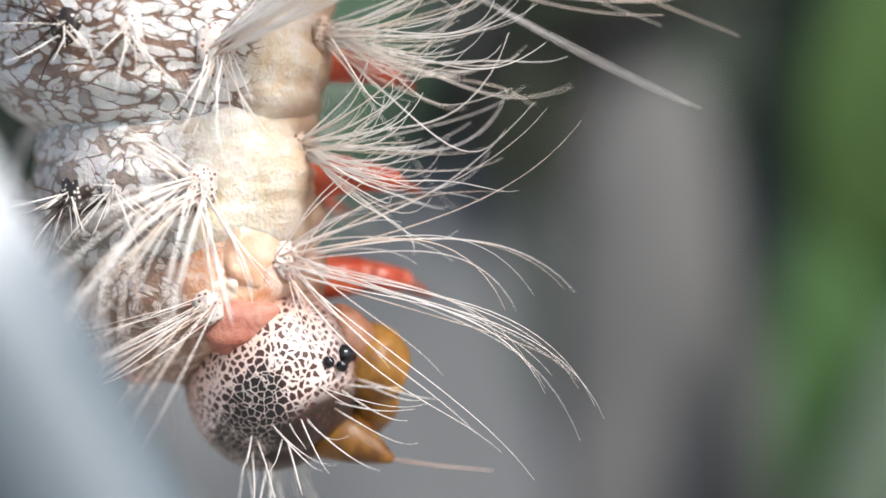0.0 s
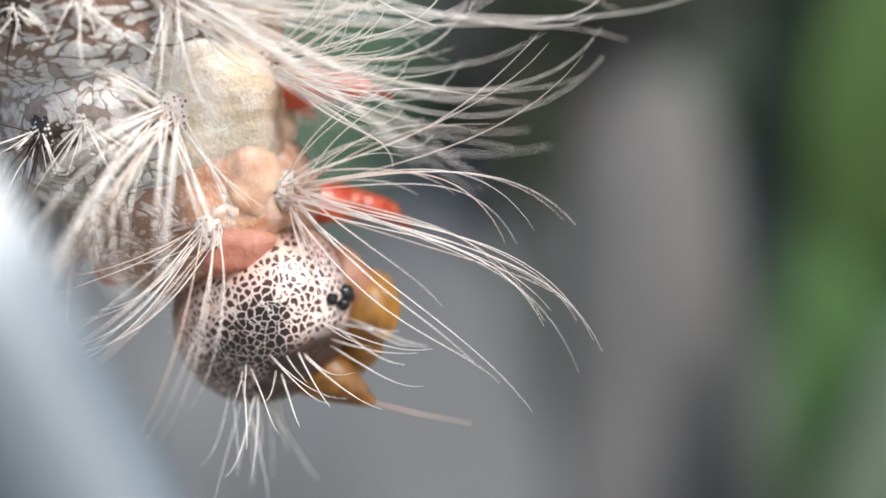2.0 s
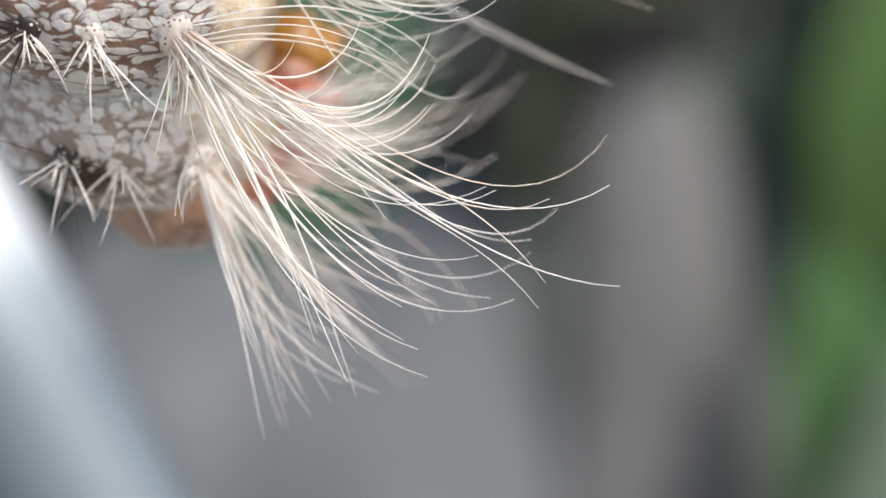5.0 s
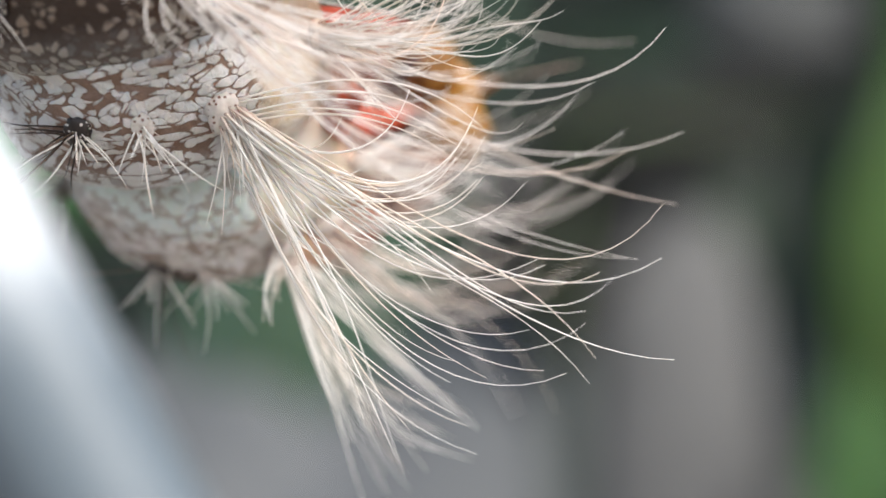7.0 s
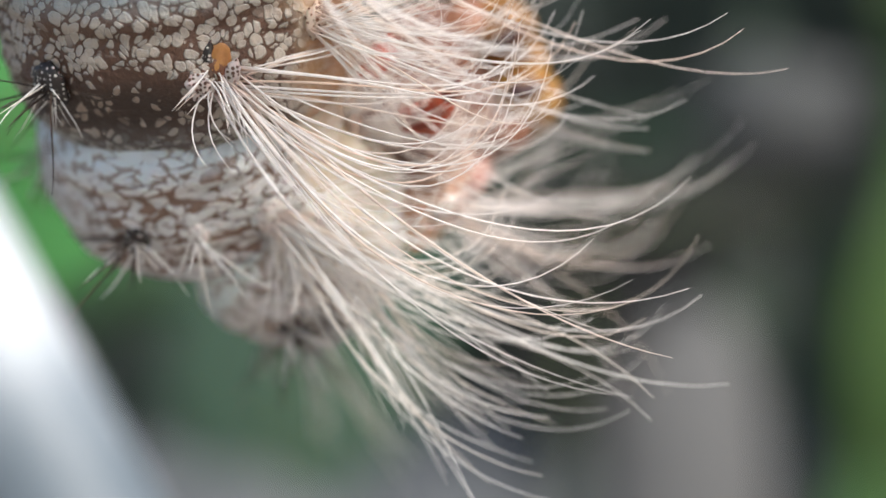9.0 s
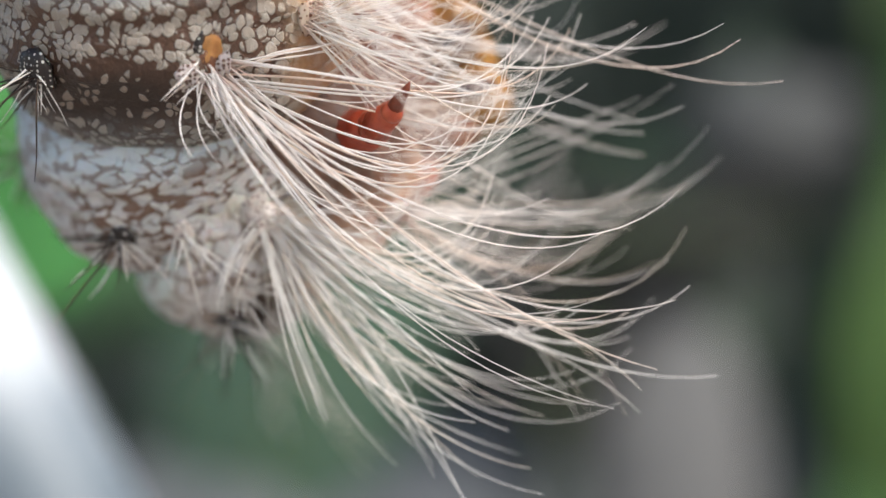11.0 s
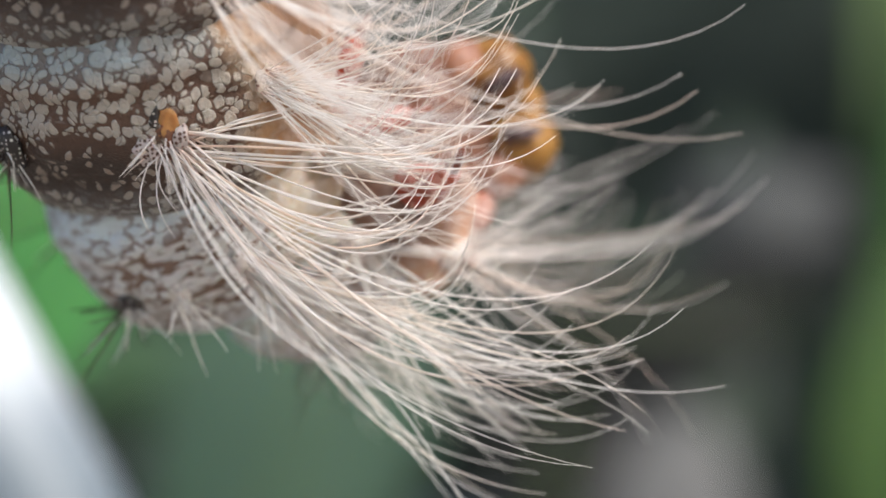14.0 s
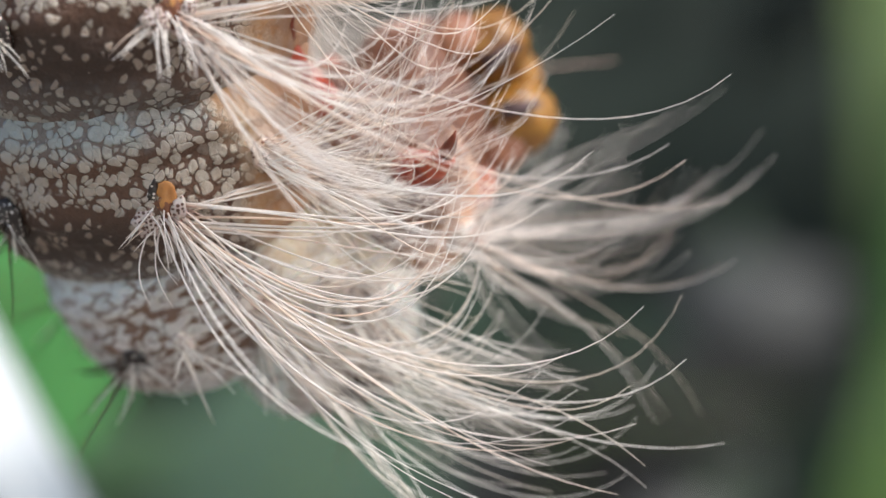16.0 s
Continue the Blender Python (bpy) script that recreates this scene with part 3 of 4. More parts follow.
        (0.0, -5.51, 3.46, -4.12, -157.7, -34.6, -68.7), (0.5, -5.95, 3.78, -4.03, -159.4, -31.7, -66.0), (1.0, -4.54, 4.51, -3.25, -151.5, -33.1, -70.4),
        (1.5, -6.79, 3.07, -3.34, -156.3, -32.4, -70.6), (2.0, -5.85, 3.72, -1.93, -164.5, -32.0, -56.4), (2.5, -5.87, 7.06, -0.23, -129.4, -4.8, -52.7),
        (3.0, -4.05, 8.71, 1.12, -106.4, -10.0, -43.6), (3.5, -5.90, 10.31, 3.82, -85.1, -15.0, -55.7), (6.0, -6.56, 10.18, 5.67, -59.2, 42.6, -42.4),
        (6.5, -2.62, 10.07, 7.01, -49.8, 56.1, -26.8), (7.0, -3.56, 10.48, 7.05, -38.8, 65.7, -12.3), (7.5, -1.31, 10.35, 8.04, -31.3, 66.4, 8.2),
        (8.0, -2.04, 10.12, 10.50, -26.9, 66.4, 22.9), (8.5, -1.46, 9.97, 11.47, -26.1, 66.3, 29.8), (11.0, -3.16, 6.45, 11.56, -26.5, 66.4, 31.6),
        (11.5, -1.67, 7.00, 12.80, -26.9, 66.8, 31.6), (12.0, -1.77, 7.10, 12.66, -26.8, 67.2, 31.5), (12.5, -1.11, 7.21, 12.60, -26.1, 67.3, 31.8),
        (13.0, -1.74, 7.14, 12.46, -24.9, 67.0, 32.9), (13.5, -1.34, 7.28, 11.53, -23.5, 66.6, 34.3), (14.0, -1.30, 7.29, 11.95, -21.9, 66.0, 35.7),
        (14.5, 0.30, 7.23, 14.07, -19.9, 65.1, 37.4), (15.0, -0.49, 6.67, 14.37, -17.6, 63.8, 39.2), (15.5, -1.12, 6.09, 15.06, -15.3, 62.3, 40.9),
        (16.0, -1.23, 5.53, 15.19, -13.9, 61.3, 42.1),
    ],
}


def lie(key, t):
    """How a body ring is turned at t seconds."""
    row = min(ROWS[key], key=lambda r: abs(r[0] - t))
    return Euler([radians(a) for a in row[4:]]).to_matrix()


# local axes of each segment: x to the flank, y to the back, z to the head; angles are counted from the back
def spokes(deg):
    a = radians(deg)
    return Vector((math.sin(a), math.cos(a), 0)), Vector((math.cos(a), -math.sin(a), 0)) * (1 if deg >= 0 else -1), Vector((0, 0, 1))


def bell(x, c, w):
    return math.exp(-((x - c) / w) ** 2)


def segment_mesh(seed, r, length, saddle=0.0, saddle_at=(56, 27), flesh_from=100, front=1.0, lumpy=0.06, nu=96, nv=44):
    """The wall of one body ring with folds, a flank fold and uneven skin."""
    half = length * 0.5 + 1.15
    off = Vector((seed * 7.3, seed * 1.7, 0))
    dark, fold, flesh, belly = [], [], [], []

    def fn(u, v):
        a = 2 * math.pi * u
        deg = abs((math.degrees(a) + 180) % 360 - 180)
        z = (2 * v - 1) * half
        w = z / (length * 0.5)
        k = 1 - 0.055 * abs(w) ** 3 - 0.035 * bell(abs(w), 1.0, 0.10)
        over = max(0.0, abs(w) - 1.02)
        k -= 0.55 * over ** 1.2
        k -= 0.020 * bell(w, -0.45, 0.10) + 0.018 * bell(w, 0.55, 0.09) + 0.012 * bell(w, -0.78, 0.06)
        k += 0.045 * bell(deg, 122, 16) * (1 - 0.5 * abs(w)) - 0.10 * bell(deg, 180, 40)
        if w > 0:
            k *= 1 + (front - 1) * w * 0.5
        q = Vector((math.sin(a), math.cos(a), z / r))
        k += 0.030 * noise.noise(q * 2.2 + off) + 0.016 * noise.noise(q * 5.5 + off)
        k += 0.016 * noise.noise((deg * 0.018, z * 2.6, seed * 3.7)) + 0.010 * noise.noise((deg * 0.05, z * 4.5, seed * 1.3))
        k += lumpy * noise.noise(q * 2.6 - off) * max(0.0, min(1.0, (deg - flesh_from + 8) / 25.0))
        for c in (29, 54, 85):
            k += 0.05 * math.exp(-((deg - c) / 9) ** 2 - ((z - 0.2) / 0.75) ** 2)
        dark.append(saddle * min(1.0, 1.5 * bell(w, 0.45, 0.42) * bell(deg, *saddle_at)) + 0.25 * bell(w, 0.95, 0.12))
        fold.append(max(0.0, min(1.0, (abs(w) - 0.62) * 3.6)) * (0.9 if w < 0 else 0.35) * (1 if deg < 90 else 0.5))
        flesh.append(max(0.0, min(1.0, (deg - flesh_from) / 22.0)))
        belly.append(max(0.0, min(1.0, (deg - 106) / 24.0)))
        return (math.sin(a) * r * k, math.cos(a) * r * k, z)

    V, F = grid(fn, nu, nv, cap=True)
    return V, F, {"dark": dark, "fold": fold, "flesh": flesh, "belly": belly}


def wart(parent, seed, deg, r, z, size, material, label="", tall=0.5):
    """A hair-bearing wart on a segment; gives its top."""
    R, T, Z = spokes(deg)
    turn = Matrix((T, Z, R)).transposed()
    c = R * (r * 1.02) + Z * z
    part("wart", ball(c, (size, size * 1.15, size * tall), 18, 12, turn, 0.34, 2.8), material, parent, label)
    return c + R * (size * tall * 0.55), (R, T, Z)


def stubble(seed, n, top, axes, size, lengths, toward, cone=(60, 60)):
    return tuft(seed, n, top, size, axes, toward, cone, lengths, (0, 0, 0.02), 0.036, 0.02, steps=7)


def leg(parent, seed, deg, r, z, length):
    """A jointed true leg with a dark claw."""
    R, T, Z = spokes(deg)
    rng = random.Random(seed)
    lean = T * 0.25 + Z * rng.uniform(0.15, 0.45)
    p0 = R * (r * 0.86) + Z * z
    root = p0 - R * (r * 0.25)
    p1 = p0 + (R + lean * 0.4).normalized() * length * 0.42
    p2 = p1 + (R + lean).normalized() * length * 0.34
    p3 = p2 + (R * 0.8 + lean * 1.8).normalized() * length * 0.28
    ob = part("leg", joined(tube([root, p0, p0.lerp(p1, 0.5), p1 - R * 0.03], [0.84, 0.76, 0.69, 0.60], 16),
                            ball(p1, (0.59, 0.59, 0.52), 14, 8), tube([p1, p1.lerp(p2, 0.5), p2], [0.53, 0.46, 0.38], 14),
                            ball(p2, (0.38, 0.38, 0.36), 12, 8)), LEG_RED, parent, "glossy orange-red jointed leg")
    part("claw", tube([p2, p2.lerp(p3, 0.6), p3, p3 + (lean + R * 0.2) * 0.5], [0.28, 0.21, 0.11, 0.02], 10), CLAW_DARK, ob, "dark reddish claw")
    return ob


# hairs, setting out, going on, turn of the tip, length in mm
GREAT_FAN = [
    (5, (1, -0.10, 0.38), (1, 0.25, 0.05), (0, 0, 1.2), 6.5),
    (7, (1, -0.15, -0.05), (1, 0.20, -0.20), (0, 0.1, 2.4), 11.0),
    (12, (1, -0.15, -0.62), (1, 0.12, -0.28), (-0.3, 0, 3.8), 12.8),
    (11, (1, -0.15, -0.90), (1, 0.10, -0.34), (0, 0, 1.0), 17.5),
    (10, (0.72, -0.15, -1.0), (1, 0.12, -0.62), (0, 0, 0.5), 15.5),
]
SHORT_FAN = [(9, (0.05, -0.3, -1), (0.15, -0.1, -1), (0, 0, 0), 2.8), (7, (-0.8, -0.35, -0.6), (-0.6, -0.2, -0.8), (0, 0, 0), 1.8)]
FLANK_FAN = [
    (5, (1, -0.10, 0.30), (1, 0.15, -0.05), (0, 0, -0.8), 8.0),
    (13, (1, -0.10, -0.62), (1, 0.12, -0.16), (-0.1, 0, 1.9), 10.0),
    (12, (0.80, -0.10, -1.0), (1, 0.10, -0.52), (0, 0, 0.9), 14.0),
    (10, (0.55, -0.10, -1.0), (0.95, 0.10, -0.80), (0, 0, 0.5), 14.5),
    (6, (0.36, -0.10, -1.0), (0.6, 0.05, -1.0), (0, 0, 0), 12.5),
    (3, (0.9, -0.10, -0.72), (1, 0, -0.20), (0, 0, -1.7), 17.0),
    (4, (0.85, -0.10, -0.80), (1, 0.05, -0.58), (0, 0, 1.6), 17.5),
]
LOW_FAN = [
    (11, (0.75, 0.10, -0.8), (0.95, 0.20, -0.6), (0, 0, 0.4), 10.0),
    (10, (0.45, 0.10, -1.0), (0.8, 0.20, -0.85), (0, 0, 0.3), 10.2),
    (8, (0.20, 0.10, -1.0), (0.5, 0.20, -1.0), (0, 0, 0), 7.6),
    (6, (1, 0.10, -0.3), (1, 0.20, -0.2), (0, 0, 0.4), 4.8),
    (7, (-0.3, -0.20, -0.9), (-0.1, 0.10, -1.0), (0, 0, 0), 3.2),
]
WIDE_FAN = [
    (4, (1, -0.20, -0.10), (1, 0.05, 0.0), (-0.1, 0, -1.9), 12.0),
    (3, (0.9, -0.20, 0.35), (1, 0, 0.30), (0, 0, 0.6), 10.5),
    (5, (1, -0.20, 0.60), (1, 0.10, 0.20), (0, 0, -0.4), 6.8),
    (7, (1, -0.25, 0.25), (1, 0.10, 0.08), (-0.15, 0, -1.5), 9.6),
    (7, (1, -0.25, -0.20), (1, 0.10, -0.12), (-0.15, 0, -1.5), 10.2),
    (5, (0.75, -0.30, -0.80), (1, 0, -0.50), (0, 0, -0.8), 9.0),
    (4, (0.25, -0.40, -0.90), (0.55, -0.10, -0.90), (0, 0, 0), 5.0),
    (4, (0.5, -0.20, 0.90), (0.95, 0, 0.40), (0, 0, 0.3), 5.2),
]
ARC_FAN = [
    (6, (1, 0.10, -0.30), (0.70, 0.10, 0.70), (-0.3, 0, 1.2), 10.5),
    (5, (1, 0.15, -0.05), (0.45, 0.15, 0.95), (-0.4, 0, 0.8), 8.6),
    (5, (1, 0.05, -0.55), (1, 0.15, 0.30), (-0.3, 0, 1.8), 11.0),
    (4, (0.8, 0.25, 0.25), (0.2, 0.2, 1), (-0.5, 0, 0.2), 6.0),
]


def flank_tufts(seg, seed, r, z, scale, count, material, fan, turn, swing, low=34, flank_at=83):
    """Long hair bundles on both flanks, and the shorter ones that point to the head."""
    for side in (1, -1):
        top, ax = wart(seg, seed, flank_at * side, r, z, 0.60 * scale, WART_WHITE, "pale wart dotted with hair sockets")
        R, T, Z = ax
        part("wart_root", ball(top + Z * 0.60 - R * 0.34, (0.26, 0.18, 0.26), 18, 12, None, 0.5, 2.5), WART_ROOT, seg, "reddish brown root of the tuft")
        ob = part("hair_tuft", brush(seed + 10 + side, top, 0.40 * scale, ax, turn, side, fan), material, seg, "long cream hairs fanning from the flank")
        if side > 0:
            SWINGS.append((ob, top.copy(), turn, *swing))
        part("short_hair_tuft", tuft(seed + 20 + side, max(8, count // 4), top, 0.35 * scale, ax, (0.45, 0.0, 1.0), (36, 20), (1.8, 4.2), (0, 0, 0.03), 0.034, 0.02, wisps=20, pull=0.1), HAIR_LIGHT, seg)
        top, ax = wart(seg, seed + 3, 123 * side, r * 1.02, z - 0.9, 0.46 * scale, WART_PINK, tall=0.4)
        part("hair_tuft", tuft(seed + 30 + side, low, top, 0.34 * scale, ax, (0.9, 0.25, 0.20), (34, 40), (4.0 * scale, 8.5 * scale), (-0.05, 0.0, -0.22), 0.031, 0.05, 0.25, wisps=12, pull=0.35), HAIR_LIGHT, seg)


def back_warts(seg, seed, r, z, middle=True, size=0.50, white_at=54, black_at=29):
    """Small warts of the back with short stiff spines."""
    for side in (1, -1):
        top, ax = wart(seg, seed, black_at * side, r, z, size, WART_BLACK, "black wart with white dots")
        part("spine_tuft", stubble(seed + 1 + side, 12, top, ax, 0.25, (1.6, 3.6), (0.7, -0.45, 0.35)), HAIR_BLACK, seg, "short stiff black spines")
        part("spine_tuft", stubble(seed + 5 + side, 10, top, ax, 0.28, (1.2, 2.6), (0.7, 0.2, 0.6), (60, 48)), HAIR_LIGHT, seg)
        if not middle:
            continue
        top, ax = wart(seg, seed + 7, white_at * side, r, z, 0.38, WART_WHITE)
        part("spine_tuft", stubble(seed + 9 + side, 13, top, ax, 0.22, (1.2, 3.1), (0.75, 0.1, 0.55), (62, 52)), HAIR_LIGHT, seg, "short stiff cream spines")


caterpillar = tagged(new("caterpillar"), "mottled grey-brown hairy caterpillar with long cream tufts, curling its orange head", "caterpillar")
SEGMENTS = {}
SWINGS = []


def body_segment(key, seed, r, length, material, label, **how):
    ob = part("body_segment", segment_mesh(seed, r, length, **how), material, caterpillar, label)
    SEGMENTS[key] = ob
    return ob


def abdomen(key, seed, r, length):
    """A dark abdominal ring with an orange flank wart and its great tuft."""
    s = body_segment(key, seed, r, length, SKIN_DARK, "dark brown abdominal ring with grey worm-like marks", saddle=1.0, flesh_from=100)
    back_warts(s, seed * 31, r, 0.4, False, 0.68, black_at=38)
    for side in (1, -1):
        top, ax = wart(s, seed, 88 * side, r, 0.2, 0.50, WART_ROOT, "brown swollen root of the great tuft", 0.42)
        R, T, Z = ax
        flat = Matrix((T, Z, R)).transposed()
        tilt = flat @ Matrix.Rotation(radians(24), 3, "Z")
        low = top - R * 0.12
        part("powdery_lobe", ball(low - T * 0.52 + Z * 0.10 + R * 0.12, (0.42, 0.46, 0.26), 20, 14, flat, 0.5, 2.6), WART_POWDER, s, "pinkish white powdery lobe dotted with hair sockets")
        part("powdery_lobe", ball(low + T * 0.46 - Z * 0.05 + R * 0.12, (0.24, 0.48, 0.20), 18, 12, tilt, 0.5, 2.6), WART_POWDER, s, "pinkish white powdery lobe dotted with hair sockets")
        part("orange_spot", ball(low + T * 0.12 - Z * 0.34 - R * 0.10, (0.40, 0.72, 0.24), 24, 16, tilt, 0.34, 1.6), WART_ORANGE, s, "orange-brown ridge at the tuft's root")
        part("furrow", ball(low - T * 0.20 - Z * 0.62 - R * 0.05, (0.15, 0.55, 0.15), 18, 12, tilt, 0.4, 2.2), WART_BLACK, s, "dark furrow beside the ridge")
        part("hair_tuft", brush(seed + 10 + side, top + T * 0.25 + Z * 0.22 - R * 0.10, 0.52, ax, lie(key, 16 if key == "abdomen_2" else 14), side, GREAT_FAN), HAIR_PINK, s, "great fan of long pinkish cream hairs")
        part("short_hair_tuft", brush(seed + 20 + side, top - T * 0.25, 0.42, ax, lie(key, 16 if key == "abdomen_2" else 14), side, SHORT_FAN, 0.036, steps=8, loose=1.6), HAIR_PINK, s, "short stiff pinkish hairs beside the great fan")
        top, ax = wart(s, seed + 3, 120 * side, r * 1.02, -0.5, 0.5, WART_PINK, tall=0.4)
        part("hair_tuft", tuft(seed + 30 + side, 72, top, 0.46, ax, (0.78, 0.70, 0.34), (36, 54), (5.0, 11.0), (-0.06, 0.10, -0.24), 0.027, 0.07, 0.45, wisps=16, pull=0.35), HAIR_LIGHT, s)
    return s


abdomen("abdomen_4", 4, 6.0, 6.0)
abdomen("abdomen_3", 3, 6.1, 6.4)
abdomen("abdomen_2", 2, 6.2, 6.2)
abdomen("abdomen_1", 1, 6.2, 5.4)

seg = body_segment("thorax_3", 5, 5.6, 4.8, SKIN_MID, "pale mottled thoracic ring with brown veins", saddle=0.14, flesh_from=86)
back_warts(seg, 500, 5.6, 0.3, white_at=57, black_at=36)
flank_tufts(seg, 510, 5.6, 0.5, 1.08, 76, HAIR_LIGHT, low=60, fan=FLANK_FAN, turn=lie("thorax_3", 7), swing=("thorax_3", (0.8, -0.05, -0.6), [(0, (0.72, -0.35, 0.58)), (1, (0.75, -0.35, 0.5)), (1.5, (0.85, -0.3, 0.25)), (2, (0.9, -0.25, -0.1)), (2.5, (0.85, -0.1, -0.45)), (3, (0.8, -0.1, -0.55)), (3.5, (0.85, -0.05, -0.5)), (6, (0.78, -0.05, -0.62)), (7, (0.8, -0.05, -0.6)), (8.5, (0.88, -0.05, -0.5)), (11, (0.9, -0.05, -0.5)), (12, (0.9, -0.05, -0.48)), (14, (0.92, -0.05, -0.42)), (16, (0.92, -0.05, -0.45))]))
for side in (1, -1):
    leg(seg, 520 + side, 142 * side, 5.6, 0.2, 3.3)

seg = body_segment("thorax_2", 6, 4.7, 4.2, SKIN_PALE, "whitish thoracic ring with a yellow flank", saddle=1.0, saddle_at=(34, 15), flesh_from=66, lumpy=0.13)
back_warts(seg, 600, 4.7, 0.4, white_at=49)
flank_tufts(seg, 610, 4.7, 0.5, 0.95, 36, HAIR_LIGHT, low=46, flank_at=80, fan=LOW_FAN, turn=lie("thorax_2", 12), swing=("thorax_2", (0.6, 0.15, -0.78), [(0, (-0.35, -0.78, -0.52)), (2, (-0.25, -0.78, -0.58)), (2.5, (0.0, -0.45, -0.9)), (3, (0.15, -0.3, -0.95)), (3.5, (0.3, -0.2, -0.95)), (6, (0.45, -0.05, -0.9)), (7, (0.48, 0.1, -0.88)), (8.5, (0.6, 0.15, -0.8)), (12, (0.6, 0.15, -0.78)), (14, (0.65, 0.15, -0.75)), (16, (0.8, 0.2, -0.6))]))
for side in (1, -1):
    leg(seg, 620 + side, 145 * side, 4.7, 0.3, 3.6)

seg = body_segment("thorax_1", 7, 3.9, 3.2, SKIN_FRONT, "front thoracic ring with peach-coloured wrinkled skin", saddle=0.0, flesh_from=36, front=0.86)
for side in (1, -1):
    top, ax = wart(seg, 700, 97 * side, 3.95, -0.2, 0.54, WART_WHITE, "large pale wart dotted with hair sockets")
    ob = part("hair_tuft", brush(710 + side, top, 0.5, ax, lie("thorax_1", 0), side, WIDE_FAN, 0.027), HAIR_PINK, seg, "wide fan of long pinkish cream hairs")
    if side > 0:
        SWINGS.append((ob, top.copy(), lie("thorax_1", 0), "thorax_1", (1, -0.15, -0.1), [(0, (1, -0.15, -0.1)), (1.5, (1, -0.15, -0.1)), (2, (1, -0.15, -0.12)), (2.5, (1, -0.05, -0.15), 10), (3, (1, 0.1, -0.1), 35), (3.5, (0.9, 0.25, -0.15), 65), (6, (0.92, 0.3, -0.15), 92), (7, (0.96, 0.25, -0.12), 70), (8.5, (0.97, 0.22, -0.10), 45), (12, (0.97, 0.2, -0.12), 32), (16, (0.97, 0.2, -0.06), 25)]))
    top, ax = wart(seg, 703, 56 * side, 3.85, 0.75, 0.46, WART_WHITE)
    ob = part("hair_tuft", brush(720 + side, top, 0.45, ax, lie("thorax_1", 12), side, ARC_FAN, 0.024, loose=1.2), HAIR_PINK, seg, "brush of pinkish white hairs over the neck")
    if side > 0:
        SWINGS.append((ob, top.copy(), lie("thorax_1", 12), "thorax_1", (0.9, 0.15, 0.2), [(0, (-0.75, -0.3, -0.55)), (1.5, (-0.75, -0.3, -0.55)), (2, (-0.55, -0.35, -0.75)), (2.5, (-0.1, -0.3, -0.95)), (3, (0.1, -0.1, -1)), (3.5, (0.35, 0.0, -0.9)), (6, (0.8, 0.1, -0.35)), (7, (0.95, 0.15, -0.05)), (8.5, (0.95, 0.15, 0.0)), (12, (0.95, 0.15, 0.03)), (16, (0.95, 0.15, 0.08))]))
    R, T, Z = spokes(82 * side)
    m = Matrix((T, Z, R)).transposed()
    part("neck_fold", ball(R * 3.50 - Z * 0.65, (1.10, 1.30, 0.72), 40, 28, m, 0.24, 1.5), SKIN_PEACH, seg, "peach-coloured wrinkled fold of skin")
    R, T, Z = spokes(67 * side)
    m = Matrix((T, Z, R)).transposed()
    part("neck_fold", ball(R * 3.42 + Z * 0.10, (0.66, 0.60, 0.46), 32, 20, m, 0.36, 2.0), SKIN_WRINKLED, seg, "white wrinkled fold of skin")
    R, T, Z = spokes(72 * side)
    m = Matrix((T, Z, R)).transposed()
    part("neck_lobe", ball(R * 3.28 + Z * 1.42, (1.28, 0.88, 0.60), 40, 28, m, 0.26, 1.4), SKIN_NECK, seg, "glossy pink fleshy lobe")
    leg(seg, 730 + side, 146 * side, 3.9, 0.4, 4.0)


def head_mesh(r):
    """The head shell: two lobes with a seam, flattened at the mouth."""
    dark, flesh, black, rear = [], [], [], []

    def fn(u, v):
        a, b = 2 * math.pi * u, math.pi * (v * 0.998 + 0.001)
        p = Vector((math.sin(b) * math.sin(a), math.sin(b) * math.cos(a), -math.cos(b)))
        k = 1.0 - 0.06 * bell(p.x, 0, 0.12) * (p.y > -0.4) * (0.5 + 0.5 * p.z)
        k += 0.010 * noise.noise(p * 4.0)
        q = Vector((p.x * 1.08, p.y * 1.0, p.z * 0.92)) * k * r
        if q.y > 0:
            q.y *= 0.84
        if q.y < -0.55 * r:
            q.y = -0.55 * r + (q.y + 0.55 * r) * 0.35
        dark.append(min(1.0, max(0.0, 1.6 * bell(p.y, 0.72, 0.33) * max(0.0, min(1.0, 3 * p.z - 0.1)))))
        # flesh: brown underside, and the rear darkened to put its shade into colour
        flesh.append(min(1.0, max(0.0, (-p.y - 0.30) * 4.0, (-p.z - 0.22) * 5.0)))
        rear.append(min(1.0, max(0.0, 0.35 - 1.6 * p.z)))
        black.append(min(1.0, max(0.0, (p.z - 0.66) * 7)) * (p.y < 0.55))
        return q

    V, F = grid(fn, 72, 44)
    return V, F, {"dark": dark, "flesh": flesh, "black": black, "rear": rear}


